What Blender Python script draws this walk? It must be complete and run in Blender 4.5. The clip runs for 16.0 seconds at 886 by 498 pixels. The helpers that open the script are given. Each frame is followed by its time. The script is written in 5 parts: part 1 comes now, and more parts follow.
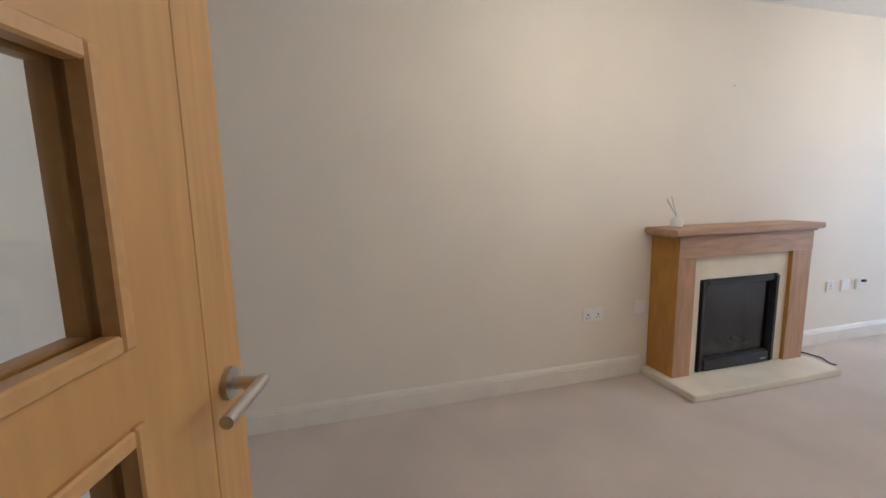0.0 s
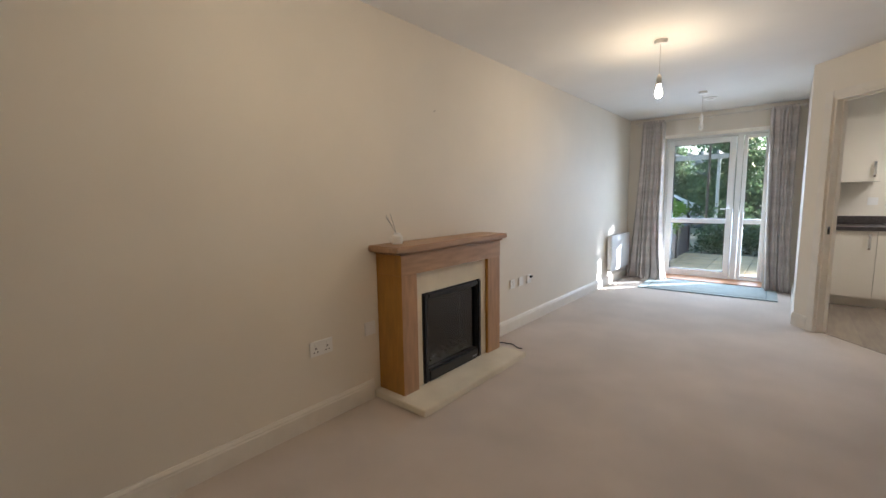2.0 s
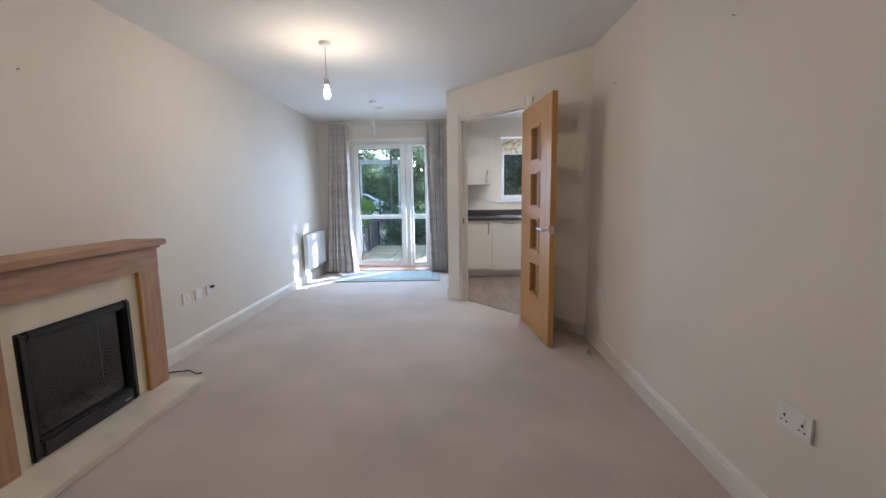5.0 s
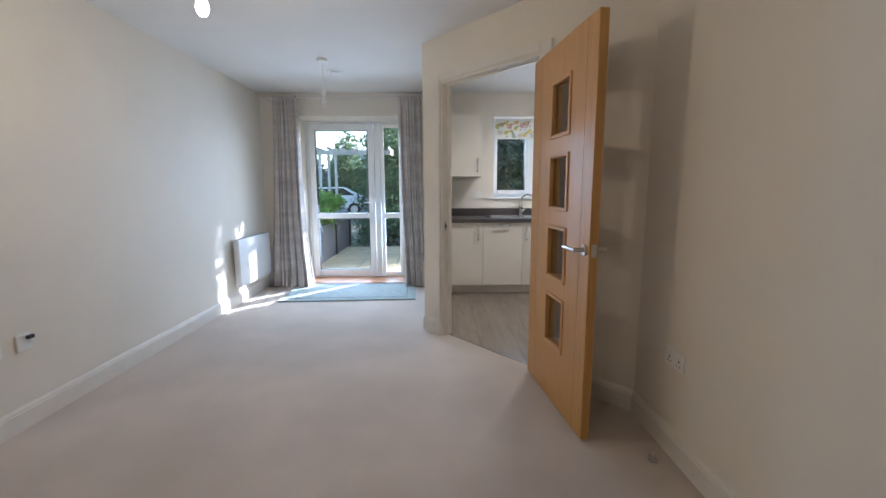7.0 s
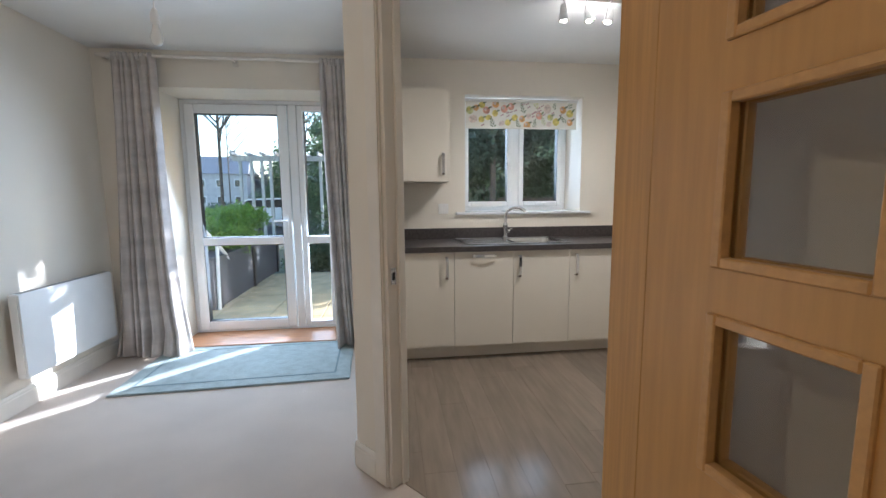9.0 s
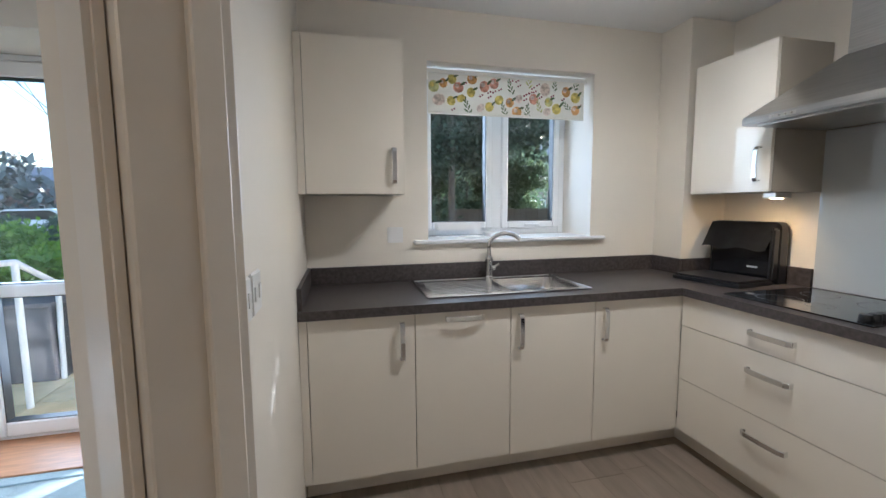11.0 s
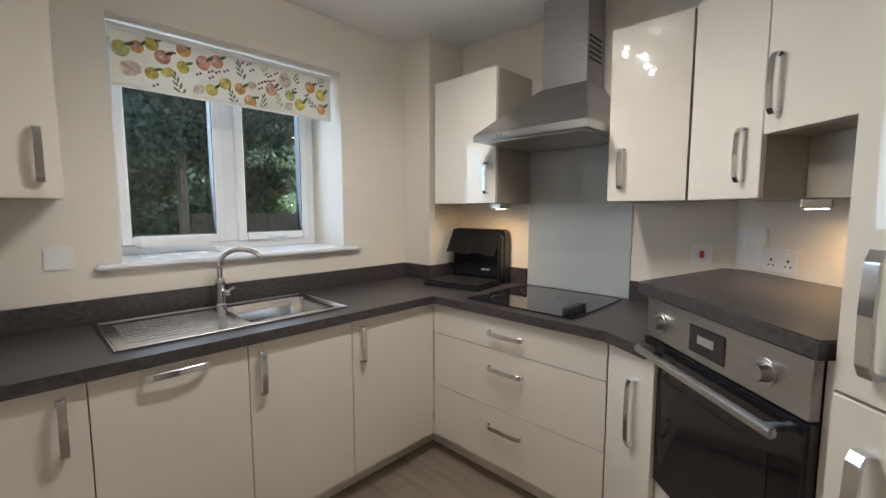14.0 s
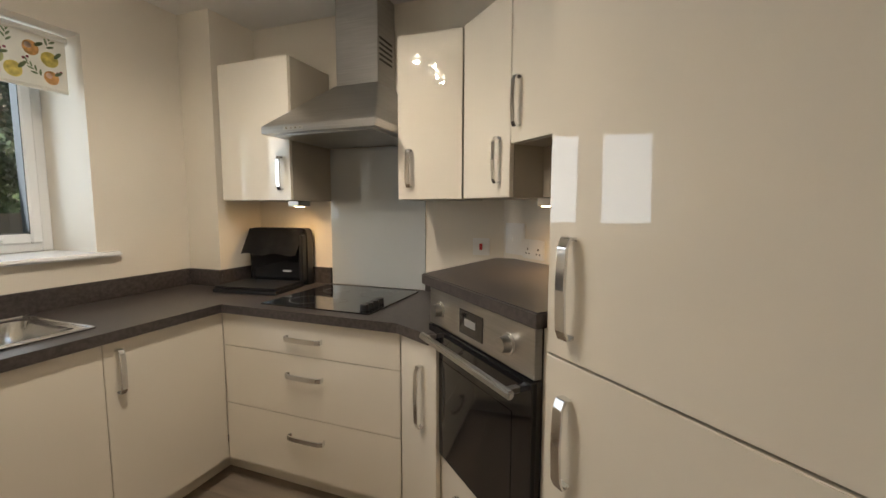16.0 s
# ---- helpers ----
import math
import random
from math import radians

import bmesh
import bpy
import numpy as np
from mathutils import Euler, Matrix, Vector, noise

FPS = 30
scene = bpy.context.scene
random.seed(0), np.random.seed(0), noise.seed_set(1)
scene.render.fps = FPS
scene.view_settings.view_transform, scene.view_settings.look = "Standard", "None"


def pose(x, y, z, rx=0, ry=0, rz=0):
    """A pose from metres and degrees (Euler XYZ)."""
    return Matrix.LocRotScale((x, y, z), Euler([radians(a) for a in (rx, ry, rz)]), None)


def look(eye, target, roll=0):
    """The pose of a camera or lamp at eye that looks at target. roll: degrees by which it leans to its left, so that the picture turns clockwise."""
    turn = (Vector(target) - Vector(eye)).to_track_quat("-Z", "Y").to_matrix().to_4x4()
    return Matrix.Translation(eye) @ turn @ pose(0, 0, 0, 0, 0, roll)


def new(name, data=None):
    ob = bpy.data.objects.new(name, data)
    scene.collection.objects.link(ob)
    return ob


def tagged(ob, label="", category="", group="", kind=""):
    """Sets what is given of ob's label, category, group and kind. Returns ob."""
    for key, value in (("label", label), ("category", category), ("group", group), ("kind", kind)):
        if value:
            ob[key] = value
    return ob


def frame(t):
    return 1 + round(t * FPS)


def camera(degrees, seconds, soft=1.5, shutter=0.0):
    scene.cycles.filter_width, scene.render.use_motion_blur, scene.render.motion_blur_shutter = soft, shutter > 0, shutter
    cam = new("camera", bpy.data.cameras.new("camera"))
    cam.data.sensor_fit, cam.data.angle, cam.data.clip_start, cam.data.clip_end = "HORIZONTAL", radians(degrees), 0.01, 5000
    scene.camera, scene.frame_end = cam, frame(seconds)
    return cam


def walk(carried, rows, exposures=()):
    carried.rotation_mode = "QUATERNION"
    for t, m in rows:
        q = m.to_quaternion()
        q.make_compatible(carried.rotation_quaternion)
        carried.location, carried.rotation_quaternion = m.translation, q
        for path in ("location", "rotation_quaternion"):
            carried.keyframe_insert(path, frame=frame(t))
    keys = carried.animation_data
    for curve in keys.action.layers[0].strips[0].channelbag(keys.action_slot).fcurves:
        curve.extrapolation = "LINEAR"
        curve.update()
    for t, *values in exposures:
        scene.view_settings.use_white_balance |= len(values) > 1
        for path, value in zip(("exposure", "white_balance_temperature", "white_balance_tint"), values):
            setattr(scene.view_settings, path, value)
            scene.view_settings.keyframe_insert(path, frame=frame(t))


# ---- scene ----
cam = camera(93.7, 16.0)
PATH = [
    (0, (2.219, 0.788, 1.243), (0.309, 1.309, 0.962), -1.2),
    (0.5, (2.095, 0.904, 1.242), (0.291, 1.725, 0.975), -1.6),
    (1, (1.984, 1.007, 1.246), (0.355, 2.136, 0.976), -1.1),
    (1.5, (1.989, 1.067, 1.254), (0.527, 2.407, 1.001), -1.1),
    (2, (1.99, 1.089, 1.258), (0.712, 2.608, 1.019), -0.9),
    (2.5, (2.016, 1.104, 1.266), (0.927, 2.765, 1.036), -0.7),
    (3, (2.039, 1.127, 1.263), (1.133, 2.897, 1.043), -0.6),
    (3.5, (2.067, 1.152, 1.265), (1.349, 3.005, 1.043), -0.6),
    (4, (2.082, 1.171, 1.259), (1.583, 3.095, 1.032), -0.6),
    (4.5, (2.096, 1.196, 1.254), (1.832, 3.164, 1.016), -0.8),
    (5, (2.121, 1.301, 1.239), (2.072, 3.284, 0.978), -0.8),
    (5.2, (2.158, 1.395, 1.223), (2.172, 3.378, 0.959), -0.9),
    (7.5, (2.179, 3.109, 1.241), (2.203, 5.087, 0.949), -0.2),
    (8, (2.163, 3.562, 1.235), (2.195, 5.545, 0.981), -0.1),
    (8.5, (2.169, 3.978, 1.26), (2.303, 5.956, 0.997), -0.2),
    (9, (2.24, 4.378, 1.244), (2.484, 6.348, 1.002), -0.5),
    (9.5, (2.303, 4.751, 1.239), (2.653, 6.708, 1.02), -0.3),
    (11.8, (2.431, 5.831, 1.344), (3.013, 7.735, 1.159), -0.5),
    (12, (2.443, 5.839, 1.335), (3.074, 7.728, 1.159), -0.5),
    (12.5, (2.47, 5.856, 1.34), (3.287, 7.673, 1.16), -0.5),
    (13, (2.512, 5.859, 1.344), (3.545, 7.561, 1.159), -0.3),
    (13.5, (2.545, 5.859, 1.344), (3.789, 7.413, 1.155), -0.2),
    (14, (2.584, 5.852, 1.341), (4.014, 7.237, 1.151), -0.0),
    (14.5, (2.605, 5.836, 1.341), (4.195, 7.034, 1.149), 0.0),
    (15, (2.628, 5.813, 1.34), (4.352, 6.808, 1.148), -0.0),
    (15.5, (2.659, 5.783, 1.337), (4.471, 6.607, 1.145), 0.0),
    (16, (2.672, 5.746, 1.334), (4.536, 6.444, 1.14), 0.1),
]
walk(cam, [(t, look(eye, target, roll)) for t, eye, target, roll in PATH],
     exposures=[(0.0, 3.25, 4900, 10), (1.0, 2.8, 5600, 10), (2.5, 2.52, 5500, 10), (5.0, 2.57, 5050, 10), (8.0, 2.32, 5250, 10), (9.5, 2.25, 5400, 10), (12.0, 2.2, 5150, 10),
                (14.0, 2.1, 5550, 10), (16.0, 2.0, 6550, 10)])
# ---- world and lights ----
world = bpy.data.worlds.new("sky")
scene.world = world
world.use_nodes = True
wt = world.node_tree
sky = wt.nodes.new("ShaderNodeTexSky")
sky.sky_type = "NISHITA"
sky.sun_disc = False
SUN_TO = Vector((0.6925, 0.7214, 0.19)).normalized()
sky.sun_elevation = math.asin(SUN_TO.z)
sky.sun_rotation = math.atan2(SUN_TO.x, SUN_TO.y)
wt.nodes["Background"].inputs["Strength"].default_value = 0.15
wt.links.new(sky.outputs[0], wt.nodes["Background"].inputs[0])
sun = new("sun", bpy.data.lights.new("sun", "SUN"))
sun.data.energy, sun.data.angle, sun.data.color = 5.0, radians(0.5), (1.0, 0.95, 0.88)
sun.matrix_world = look(SUN_TO * 30, (0, 0, 0))


def lamp(name, place, watts, colour, radius=0.03):
    ob = new(name, bpy.data.lights.new(name, "POINT"))
    ob.data.energy, ob.data.color, ob.data.shadow_soft_size = watts, colour, radius
    ob.location = place
    return ob


def spotlight(name, place, target, watts, colour, radius, cone=165):
    """A wide soft-edged spotlight."""
    ob = new(name, bpy.data.lights.new(name, "SPOT"))
    ob.data.energy, ob.data.color, ob.data.shadow_soft_size = watts, colour, radius
    ob.data.spot_size, ob.data.spot_blend = radians(cone), 0.8
    ob.matrix_world = look(place, target)
    return ob


WARM = (1.0, 0.68, 0.36)
lamp("pendant_glow", (1.16, 4.62, 2.0), 1.5, WARM, 0.04)
lamp("spot_spill", (3.46, 6.80, 2.27), 1.15, (1.0, 0.88, 0.72), 0.016)
lamp("pendant_glow", (1.13, 2.15, 2.0), 1.25, WARM, 0.04)


def daylight(name, place, w, h, watts, drop):
    """The sky's light in an opening of the outside wall, shining into the room."""
    ob = new(name, bpy.data.lights.new(name, "AREA"))
    ob.data.shape, ob.data.size, ob.data.size_y = "RECTANGLE", w, h
    ob.data.energy, ob.data.color = watts, (0.79, 0.90, 1.0)
    ob.data.spread = radians(150)
    ob.matrix_world = look(place, (place[0], place[1] - 1, place[2] - drop))
    return ob


daylight("sky_light", (1.08, 8.36, 1.08), 1.2, 1.9, 7.0, 0.5)
daylight("sky_light", (3.163, 8.398, 1.62), 0.35, 0.80, 0.72, -0.15)
daylight("sky_light", (3.68, 8.398, 1.62), 0.31, 0.80, 0.64, -0.15)


# ---- materials ----
def mat(name, colour, rough=0.5, metal=0.0, var=0.08, scale=6.0, bump=0.0, bump_scale=200.0, coat=0.0, second=None,
        stretch=(1, 1, 1), piece=0.0, sheen=0.0, detail=4.0, lo=0.3, hi=0.7):
    m = bpy.data.materials.new(name)
    m.use_nodes = True
    nt = m.node_tree
    b = nt.nodes["Principled BSDF"]
    b.inputs["Metallic"].default_value = metal
    b.inputs["Coat Weight"].default_value = coat
    b.inputs["Coat Roughness"].default_value = 0.02
    b.inputs["Sheen Weight"].default_value = sheen
    co = nt.nodes.new("ShaderNodeTexCoord")
    mp = nt.nodes.new("ShaderNodeMapping")
    mp.inputs["Scale"].default_value = stretch
    nt.links.new(co.outputs["Object"], mp.inputs[0])
    n = nt.nodes.new("ShaderNodeTexNoise")
    n.inputs["Scale"].default_value, n.inputs["Detail"].default_value = scale, detail
    nt.links.new(mp.outputs[0], n.inputs["Vector"])
    r = nt.nodes.new("ShaderNodeValToRGB")
    c2 = second or tuple(c * (1 - 2 * var) for c in colour)
    r.color_ramp.elements[0].position, r.color_ramp.elements[1].position = lo, hi
    r.color_ramp.elements[0].color = (*c2, 1)
    r.color_ramp.elements[1].color = (*(min(1, c * (1 + var * 0.5)) for c in colour), 1)
    nt.links.new(n.outputs["Fac"], r.inputs[0])
    col = r.outputs[0]
    if piece:
        oi = nt.nodes.new("ShaderNodeObjectInfo")
        mr = nt.nodes.new("ShaderNodeMapRange")
        mr.inputs["To Min"].default_value, mr.inputs["To Max"].default_value = 1 - piece, 1 + piece
        nt.links.new(oi.outputs["Random"], mr.inputs["Value"])
        hs = nt.nodes.new("ShaderNodeHueSaturation")
        nt.links.new(mr.outputs[0], hs.inputs["Value"])
        nt.links.new(col, hs.inputs["Color"])
        col = hs.outputs[0]
    nt.links.new(col, b.inputs["Base Color"])
    rr = nt.nodes.new("ShaderNodeMapRange")
    rr.inputs["To Min"].default_value, rr.inputs["To Max"].default_value = max(0.0, rough * 0.85), min(1, rough * 1.15)
    nt.links.new(n.outputs["Fac"], rr.inputs["Value"])
    nt.links.new(rr.outputs[0], b.inputs["Roughness"])
    if bump:
        n2 = nt.nodes.new("ShaderNodeTexNoise")
        n2.inputs["Scale"].default_value, n2.inputs["Detail"].default_value = bump_scale, 3
        nt.links.new(mp.outputs[0], n2.inputs["Vector"])
        bp = nt.nodes.new("ShaderNodeBump")
        bp.inputs["Strength"].default_value, bp.inputs["Distance"].default_value = bump, 0.004
        nt.links.new(n2.outputs["Fac"], bp.inputs["Height"])
        nt.links.new(bp.outputs[0], b.inputs["Normal"])
    return m


def glow(name, colour, strength):
    m = bpy.data.materials.new(name)
    m.use_nodes = True
    b = m.node_tree.nodes["Principled BSDF"]
    b.inputs["Emission Color"].default_value = (*colour, 1)
    b.inputs["Emission Strength"].default_value = strength
    b.inputs["Base Color"].default_value = (0.9, 0.9, 0.9, 1)
    return m


def glassy(name, tint=(1, 1, 1), rough=0.0, ior=1.45):
    """Clear sheet: mostly straight through, with a mirror share from Fresnel."""
    m = bpy.data.materials.new(name)
    m.use_nodes = True
    nt = m.node_tree
    nt.nodes.remove(nt.nodes["Principled BSDF"])
    tr, gl, mx, lw = (nt.nodes.new("ShaderNode" + k) for k in ("BsdfTransparent", "BsdfGlossy", "MixShader", "LayerWeight"))
    pw, ma = nt.nodes.new("ShaderNodeMath"), nt.nodes.new("ShaderNodeMath")
    pw.operation, ma.operation = "POWER", "MULTIPLY_ADD"
    pw.inputs[1].default_value = 5.0
    base = ((ior - 1) / (ior + 1)) ** 2
    ma.inputs[1].default_value, ma.inputs[2].default_value = 1 - base, base
    tr.inputs[0].default_value = (*tint, 1)
    gl.inputs["Roughness"].default_value = rough
    nt.links.new(lw.outputs["Facing"], pw.inputs[0])
    nt.links.new(pw.outputs[0], ma.inputs[0])
    nt.links.new(ma.outputs[0], mx.inputs[0])
    nt.links.new(tr.outputs[0], mx.inputs[1])
    nt.links.new(gl.outputs[0], mx.inputs[2])
    nt.links.new(mx.outputs[0], nt.nodes["Material Output"].inputs[0])
    return m


def leafy(m, share=0.5):
    """Let part of the light through thin leaves or cloth."""
    nt = m.node_tree
    b = nt.nodes["Principled BSDF"]
    tl, mx = nt.nodes.new("ShaderNodeBsdfTranslucent"), nt.nodes.new("ShaderNodeMixShader")
    mx.inputs[0].default_value = share
    nt.links.new(b.inputs["Base Color"].links[0].from_socket, tl.inputs["Color"])
    nt.links.new(b.outputs[0], mx.inputs[1])
    nt.links.new(tl.outputs[0], mx.inputs[2])
    nt.links.new(mx.outputs[0], nt.nodes["Material Output"].inputs[0])
    return m


WALL = mat("magnolia_paint", (0.80, 0.745, 0.655), 0.62, var=0.025, scale=1.6, bump=0.10, bump_scale=260)
CEIL = mat("ceiling_paint", (0.84, 0.83, 0.81), 0.75, var=0.02, scale=2.0, bump=0.06, bump_scale=220)
TRIM = mat("satin_white_trim", (0.79, 0.745, 0.675), 0.32, var=0.03, scale=9, bump=0.03, bump_scale=60)
CARPET = mat("beige_carpet", (0.63, 0.54, 0.465), 0.95, var=0.09, scale=1.7, bump=0.9, bump_scale=420, sheen=0.25, detail=8)
VINYL = mat("grey_oak_plank", (0.285, 0.23, 0.18), 0.19, var=0.08, scale=7, stretch=(3.5, 0.45, 1), bump=0.04, bump_scale=30, piece=0.10, detail=7)
VINYL_GAP = mat("plank_joint", (0.15, 0.115, 0.085), 0.7, var=0.1)
OAK = mat("oak_veneer", (0.55, 0.295, 0.085), 0.38, var=0.07, scale=5, stretch=(9, 9, 0.7), bump=0.05, bump_scale=120, detail=7, coat=0.04)
OAK_EDGE = mat("oak_lipping", (0.56, 0.305, 0.09), 0.38, var=0.09, scale=6, stretch=(14, 14, 0.5), bump=0.05, bump_scale=120, detail=7, coat=0.04)
OAK_FRAME = mat("oak_beading", (0.57, 0.315, 0.105), 0.38, var=0.06, scale=7, stretch=(9, 9, 9), bump=0.04, bump_scale=120, coat=0.04)
SURROUND = mat("fireplace_oak_veneer", (0.47, 0.28, 0.155), 0.5, var=0.12, scale=6, stretch=(6, 6, 0.9), bump=0.05, bump_scale=120, detail=7)
SIDE_OAK = mat("orange_oak_veneer", (0.46, 0.225, 0.035), 0.45, var=0.12, scale=6, stretch=(6, 6, 0.9), bump=0.05, bump_scale=120, detail=7)
SHELF_OAK = mat("mantel_oak_veneer", (0.46, 0.285, 0.165), 0.45, var=0.12, scale=6, stretch=(6, 0.9, 6), bump=0.05, bump_scale=120, detail=7)
MARBLE = mat("cream_hearth_stone", (0.80, 0.735, 0.60), 0.22, var=0.06, scale=5, detail=8)
BLACK = mat("black_metal", (0.018, 0.018, 0.02), 0.38, var=0.2, scale=30, bump=0.03)
BLACK_GLASS = mat("black_glass", (0.012, 0.012, 0.014), 0.06, var=0.1, scale=8, coat=0.3)

COALS = mat("grey_fuel_bed", (0.16, 0.14, 0.13), 0.8, var=0.4, scale=22, bump=0.6, bump_scale=60)
UPVC = mat("white_upvc", (0.86, 0.87, 0.88), 0.22, var=0.015, scale=5)
PLASTIC = mat("white_plastic", (0.84, 0.83, 0.81), 0.3, var=0.02, scale=12)
HEATER = mat("heater_enamel", (0.84, 0.85, 0.86), 0.3, var=0.02, scale=7)
CURTAIN = mat("grey_curtain_weave", (0.60, 0.555, 0.53), 0.9, var=0.13, scale=3.5, stretch=(1, 1, 3.0), bump=0.35, bump_scale=300, sheen=0.2, detail=8)
POLE = mat("cream_pole_paint", (0.74, 0.70, 0.64), 0.35, var=0.05, scale=10)
RUG = mat("teal_wool", (0.35, 0.425, 0.425), 0.95, var=0.12, scale=14, bump=0.9, bump_scale=350, sheen=0.3, detail=8)
RUG_LINE = mat("dark_teal_wool", (0.15, 0.235, 0.25), 0.95, var=0.12, scale=14, bump=0.9, bump_scale=350, sheen=0.3)
THRESH = mat("red_oak_threshold", (0.46, 0.22, 0.10), 0.4, var=0.15, scale=8, stretch=(1, 8, 8), bump=0.05)
CREAM = mat("cream_gloss_door", (0.80, 0.745, 0.655), 0.022, var=0.012, scale=1.5, coat=0.3)
# carcass beige, darkened to hold the shade under the bridging cabinet
CARCASS = mat("shade_darkened_beige", (0.42, 0.375, 0.305), 0.35, var=0.03, scale=4)
WORKTOP = mat("dark_slate_laminate", (0.078, 0.066, 0.064), 0.36, var=0.25, scale=60, bump=0.08, bump_scale=320, detail=6)
CHROME = mat("polished_chrome", (0.78, 0.78, 0.78), 0.12, metal=1.0, var=0.04, scale=12)
SATIN = mat("satin_nickel", (0.62, 0.60, 0.57), 0.3, metal=1.0, var=0.05, scale=16)
STEEL = mat("brushed_steel", (0.50, 0.49, 0.475), 0.30, metal=1.0, var=0.07, scale=5, stretch=(1, 1, 30), bump=0.03, bump_scale=90)
SINK = mat("sink_steel", (0.70, 0.70, 0.70), 0.19, metal=1.0, var=0.02, scale=5, stretch=(1, 12, 1))
SPLASH = mat("glass_splashback", (0.50, 0.53, 0.545), 0.04, var=0.02, scale=2, coat=0.5)
RED = mat("red_rocker", (0.55, 0.02, 0.02), 0.3, var=0.05)
GREYTXT = mat("grey_print", (0.30, 0.30, 0.30), 0.5, var=0.05)
WHITEPRINT = mat("pale_print", (0.6, 0.6, 0.6), 0.5, var=0.05)
BULB_ON = glow("lit_bulb", (1.0, 0.86, 0.62), 9.0)
SPOT_ON = glow("lit_spot", (1.0, 0.90, 0.72), 6.0)
PUCK_ON = glow("lit_puck", (1.0, 0.72, 0.38), 5.0)
BULB_OFF = mat("pearl_bulb", (0.82, 0.82, 0.80), 0.2, var=0.02, coat=0.3)
PANE = glassy("clear_pane")
SCREEN = glassy("fire_screen_glass", (0.50, 0.52, 0.55), 0.0, 1.75)
DOORPANE = glassy("door_pane", (0.93, 0.94, 0.93), 0.02, 1.6)
BLINDC = leafy(mat("white_blind_cloth", (0.80, 0.76, 0.68), 0.85, var=0.03, scale=10, bump=0.1, bump_scale=500), 0.5)
BLOOM = [leafy(mat("print_" + n, c, 0.85, var=0.2, scale=40)) for n, c in (
    ("orange", (0.86, 0.50, 0.22)), ("coral", (0.84, 0.45, 0.35)), ("yellow", (0.86, 0.73, 0.24)), ("pink", (0.84, 0.70, 0.62)),
    ("leaf", (0.24, 0.30, 0.17)), ("lime", (0.68, 0.68, 0.34)), ("plum", (0.42, 0.14, 0.18)))]
PAVING = mat("buff_paving", (0.66, 0.50, 0.27), 0.85, var=0.14, scale=5, bump=0.3, bump_scale=80, piece=0.1, detail=8)
SOIL = mat("garden_earth", (0.16, 0.13, 0.09), 0.95, var=0.3, scale=2.5, bump=0.5, bump_scale=20, second=(0.10, 0.12, 0.05))
PLANTER = mat("dark_grey_planter", (0.085, 0.085, 0.095), 0.7, var=0.2, scale=8, bump=0.1, bump_scale=60)
LEAF_BRIGHT = leafy(mat("bright_leaf", (0.22, 0.36, 0.045), 0.5, var=0.35, scale=30, second=(0.09, 0.19, 0.025)))
LEAF_DARK = leafy(mat("dark_conifer", (0.105, 0.145, 0.095), 0.6, var=0.4, scale=8, second=(0.035, 0.065, 0.042)))
LEAF_MID = leafy(mat("mid_green_leaf", (0.13, 0.18, 0.085), 0.6, var=0.4, scale=8, second=(0.05, 0.085, 0.04)))
BARK = mat("bark", (0.14, 0.11, 0.085), 0.9, var=0.3, scale=14, stretch=(3, 3, 0.6), bump=0.7, bump_scale=40)
PALEPOST = mat("weathered_timber", (0.50, 0.48, 0.45), 0.7, var=0.15, scale=8, stretch=(4, 4, 0.5))
WHITERAIL = mat("white_rail_paint", (0.78, 0.78, 0.78), 0.4, var=0.05)
FENCE = mat("brown_fence_board", (0.13, 0.095, 0.07), 0.85, var=0.25, scale=6, stretch=(5, 5, 0.6), piece=0.15)
# brick lightened so that its colour carries the haze of distance
BRICK = mat("haze_paled_brick", (0.42, 0.30, 0.27), 0.85, var=0.25, scale=6, bump=0.2, bump_scale=50)
RENDERED = mat("pale_render", (0.46, 0.44, 0.44), 0.85, var=0.1, scale=2)
# pale grey leaves: the distance haze is painted into this colour
FAR_LEAF = mat("haze_tinted_trees", (0.28, 0.29, 0.28), 0.8, var=0.3, scale=0.4)
SLATE = mat("roof_slate", (0.34, 0.32, 0.34), 0.95, var=0.2, scale=8)
CARPAINT = mat("white_car_paint", (0.75, 0.76, 0.78), 0.15, var=0.02, coat=0.6)
CARDARK = mat("dark_car_paint", (0.05, 0.06, 0.09), 0.15, var=0.05, coat=0.6)
TYRE = mat("rubber", (0.02, 0.02, 0.02), 0.8, var=0.2)
WINDARK = mat("far_window_glass", (0.05, 0.06, 0.07), 0.08, var=0.1)
ASPHALT = mat("asphalt", (0.09, 0.09, 0.09), 0.9, var=0.2, scale=4, bump=0.3, bump_scale=60)


# ---- building helpers ----
def box(bm, x0, x1, y0, y1, z0, z1, bevel=0.0, seg=1):
    m = Matrix.Translation(((x0 + x1) / 2, (y0 + y1) / 2, (z0 + z1) / 2)) @ Matrix.Diagonal((abs(x1 - x0), abs(y1 - y0), abs(z1 - z0), 1))
    vs = bmesh.ops.create_cube(bm, size=1, matrix=m)["verts"]
    if bevel:
        es = list({e for v in vs for e in v.link_edges})
        bmesh.ops.bevel(bm, geom=es, offset=bevel, segments=seg, affect="EDGES", clamp_overlap=True)
    return bm


def bx(*a, **k):
    return box(bmesh.new(), *a, **k)


def cyl(bm, p, q, r, r2=None, seg=20, caps=True):
    p, q = Vector(p), Vector(q)
    m = Matrix.Translation((p + q) / 2) @ (q - p).to_track_quat("Z", "Y").to_matrix().to_4x4()
    bmesh.ops.create_cone(bm, cap_ends=caps, segments=seg, radius1=r, radius2=r if r2 is None else r2, depth=(q - p).length, matrix=m)
    return bm


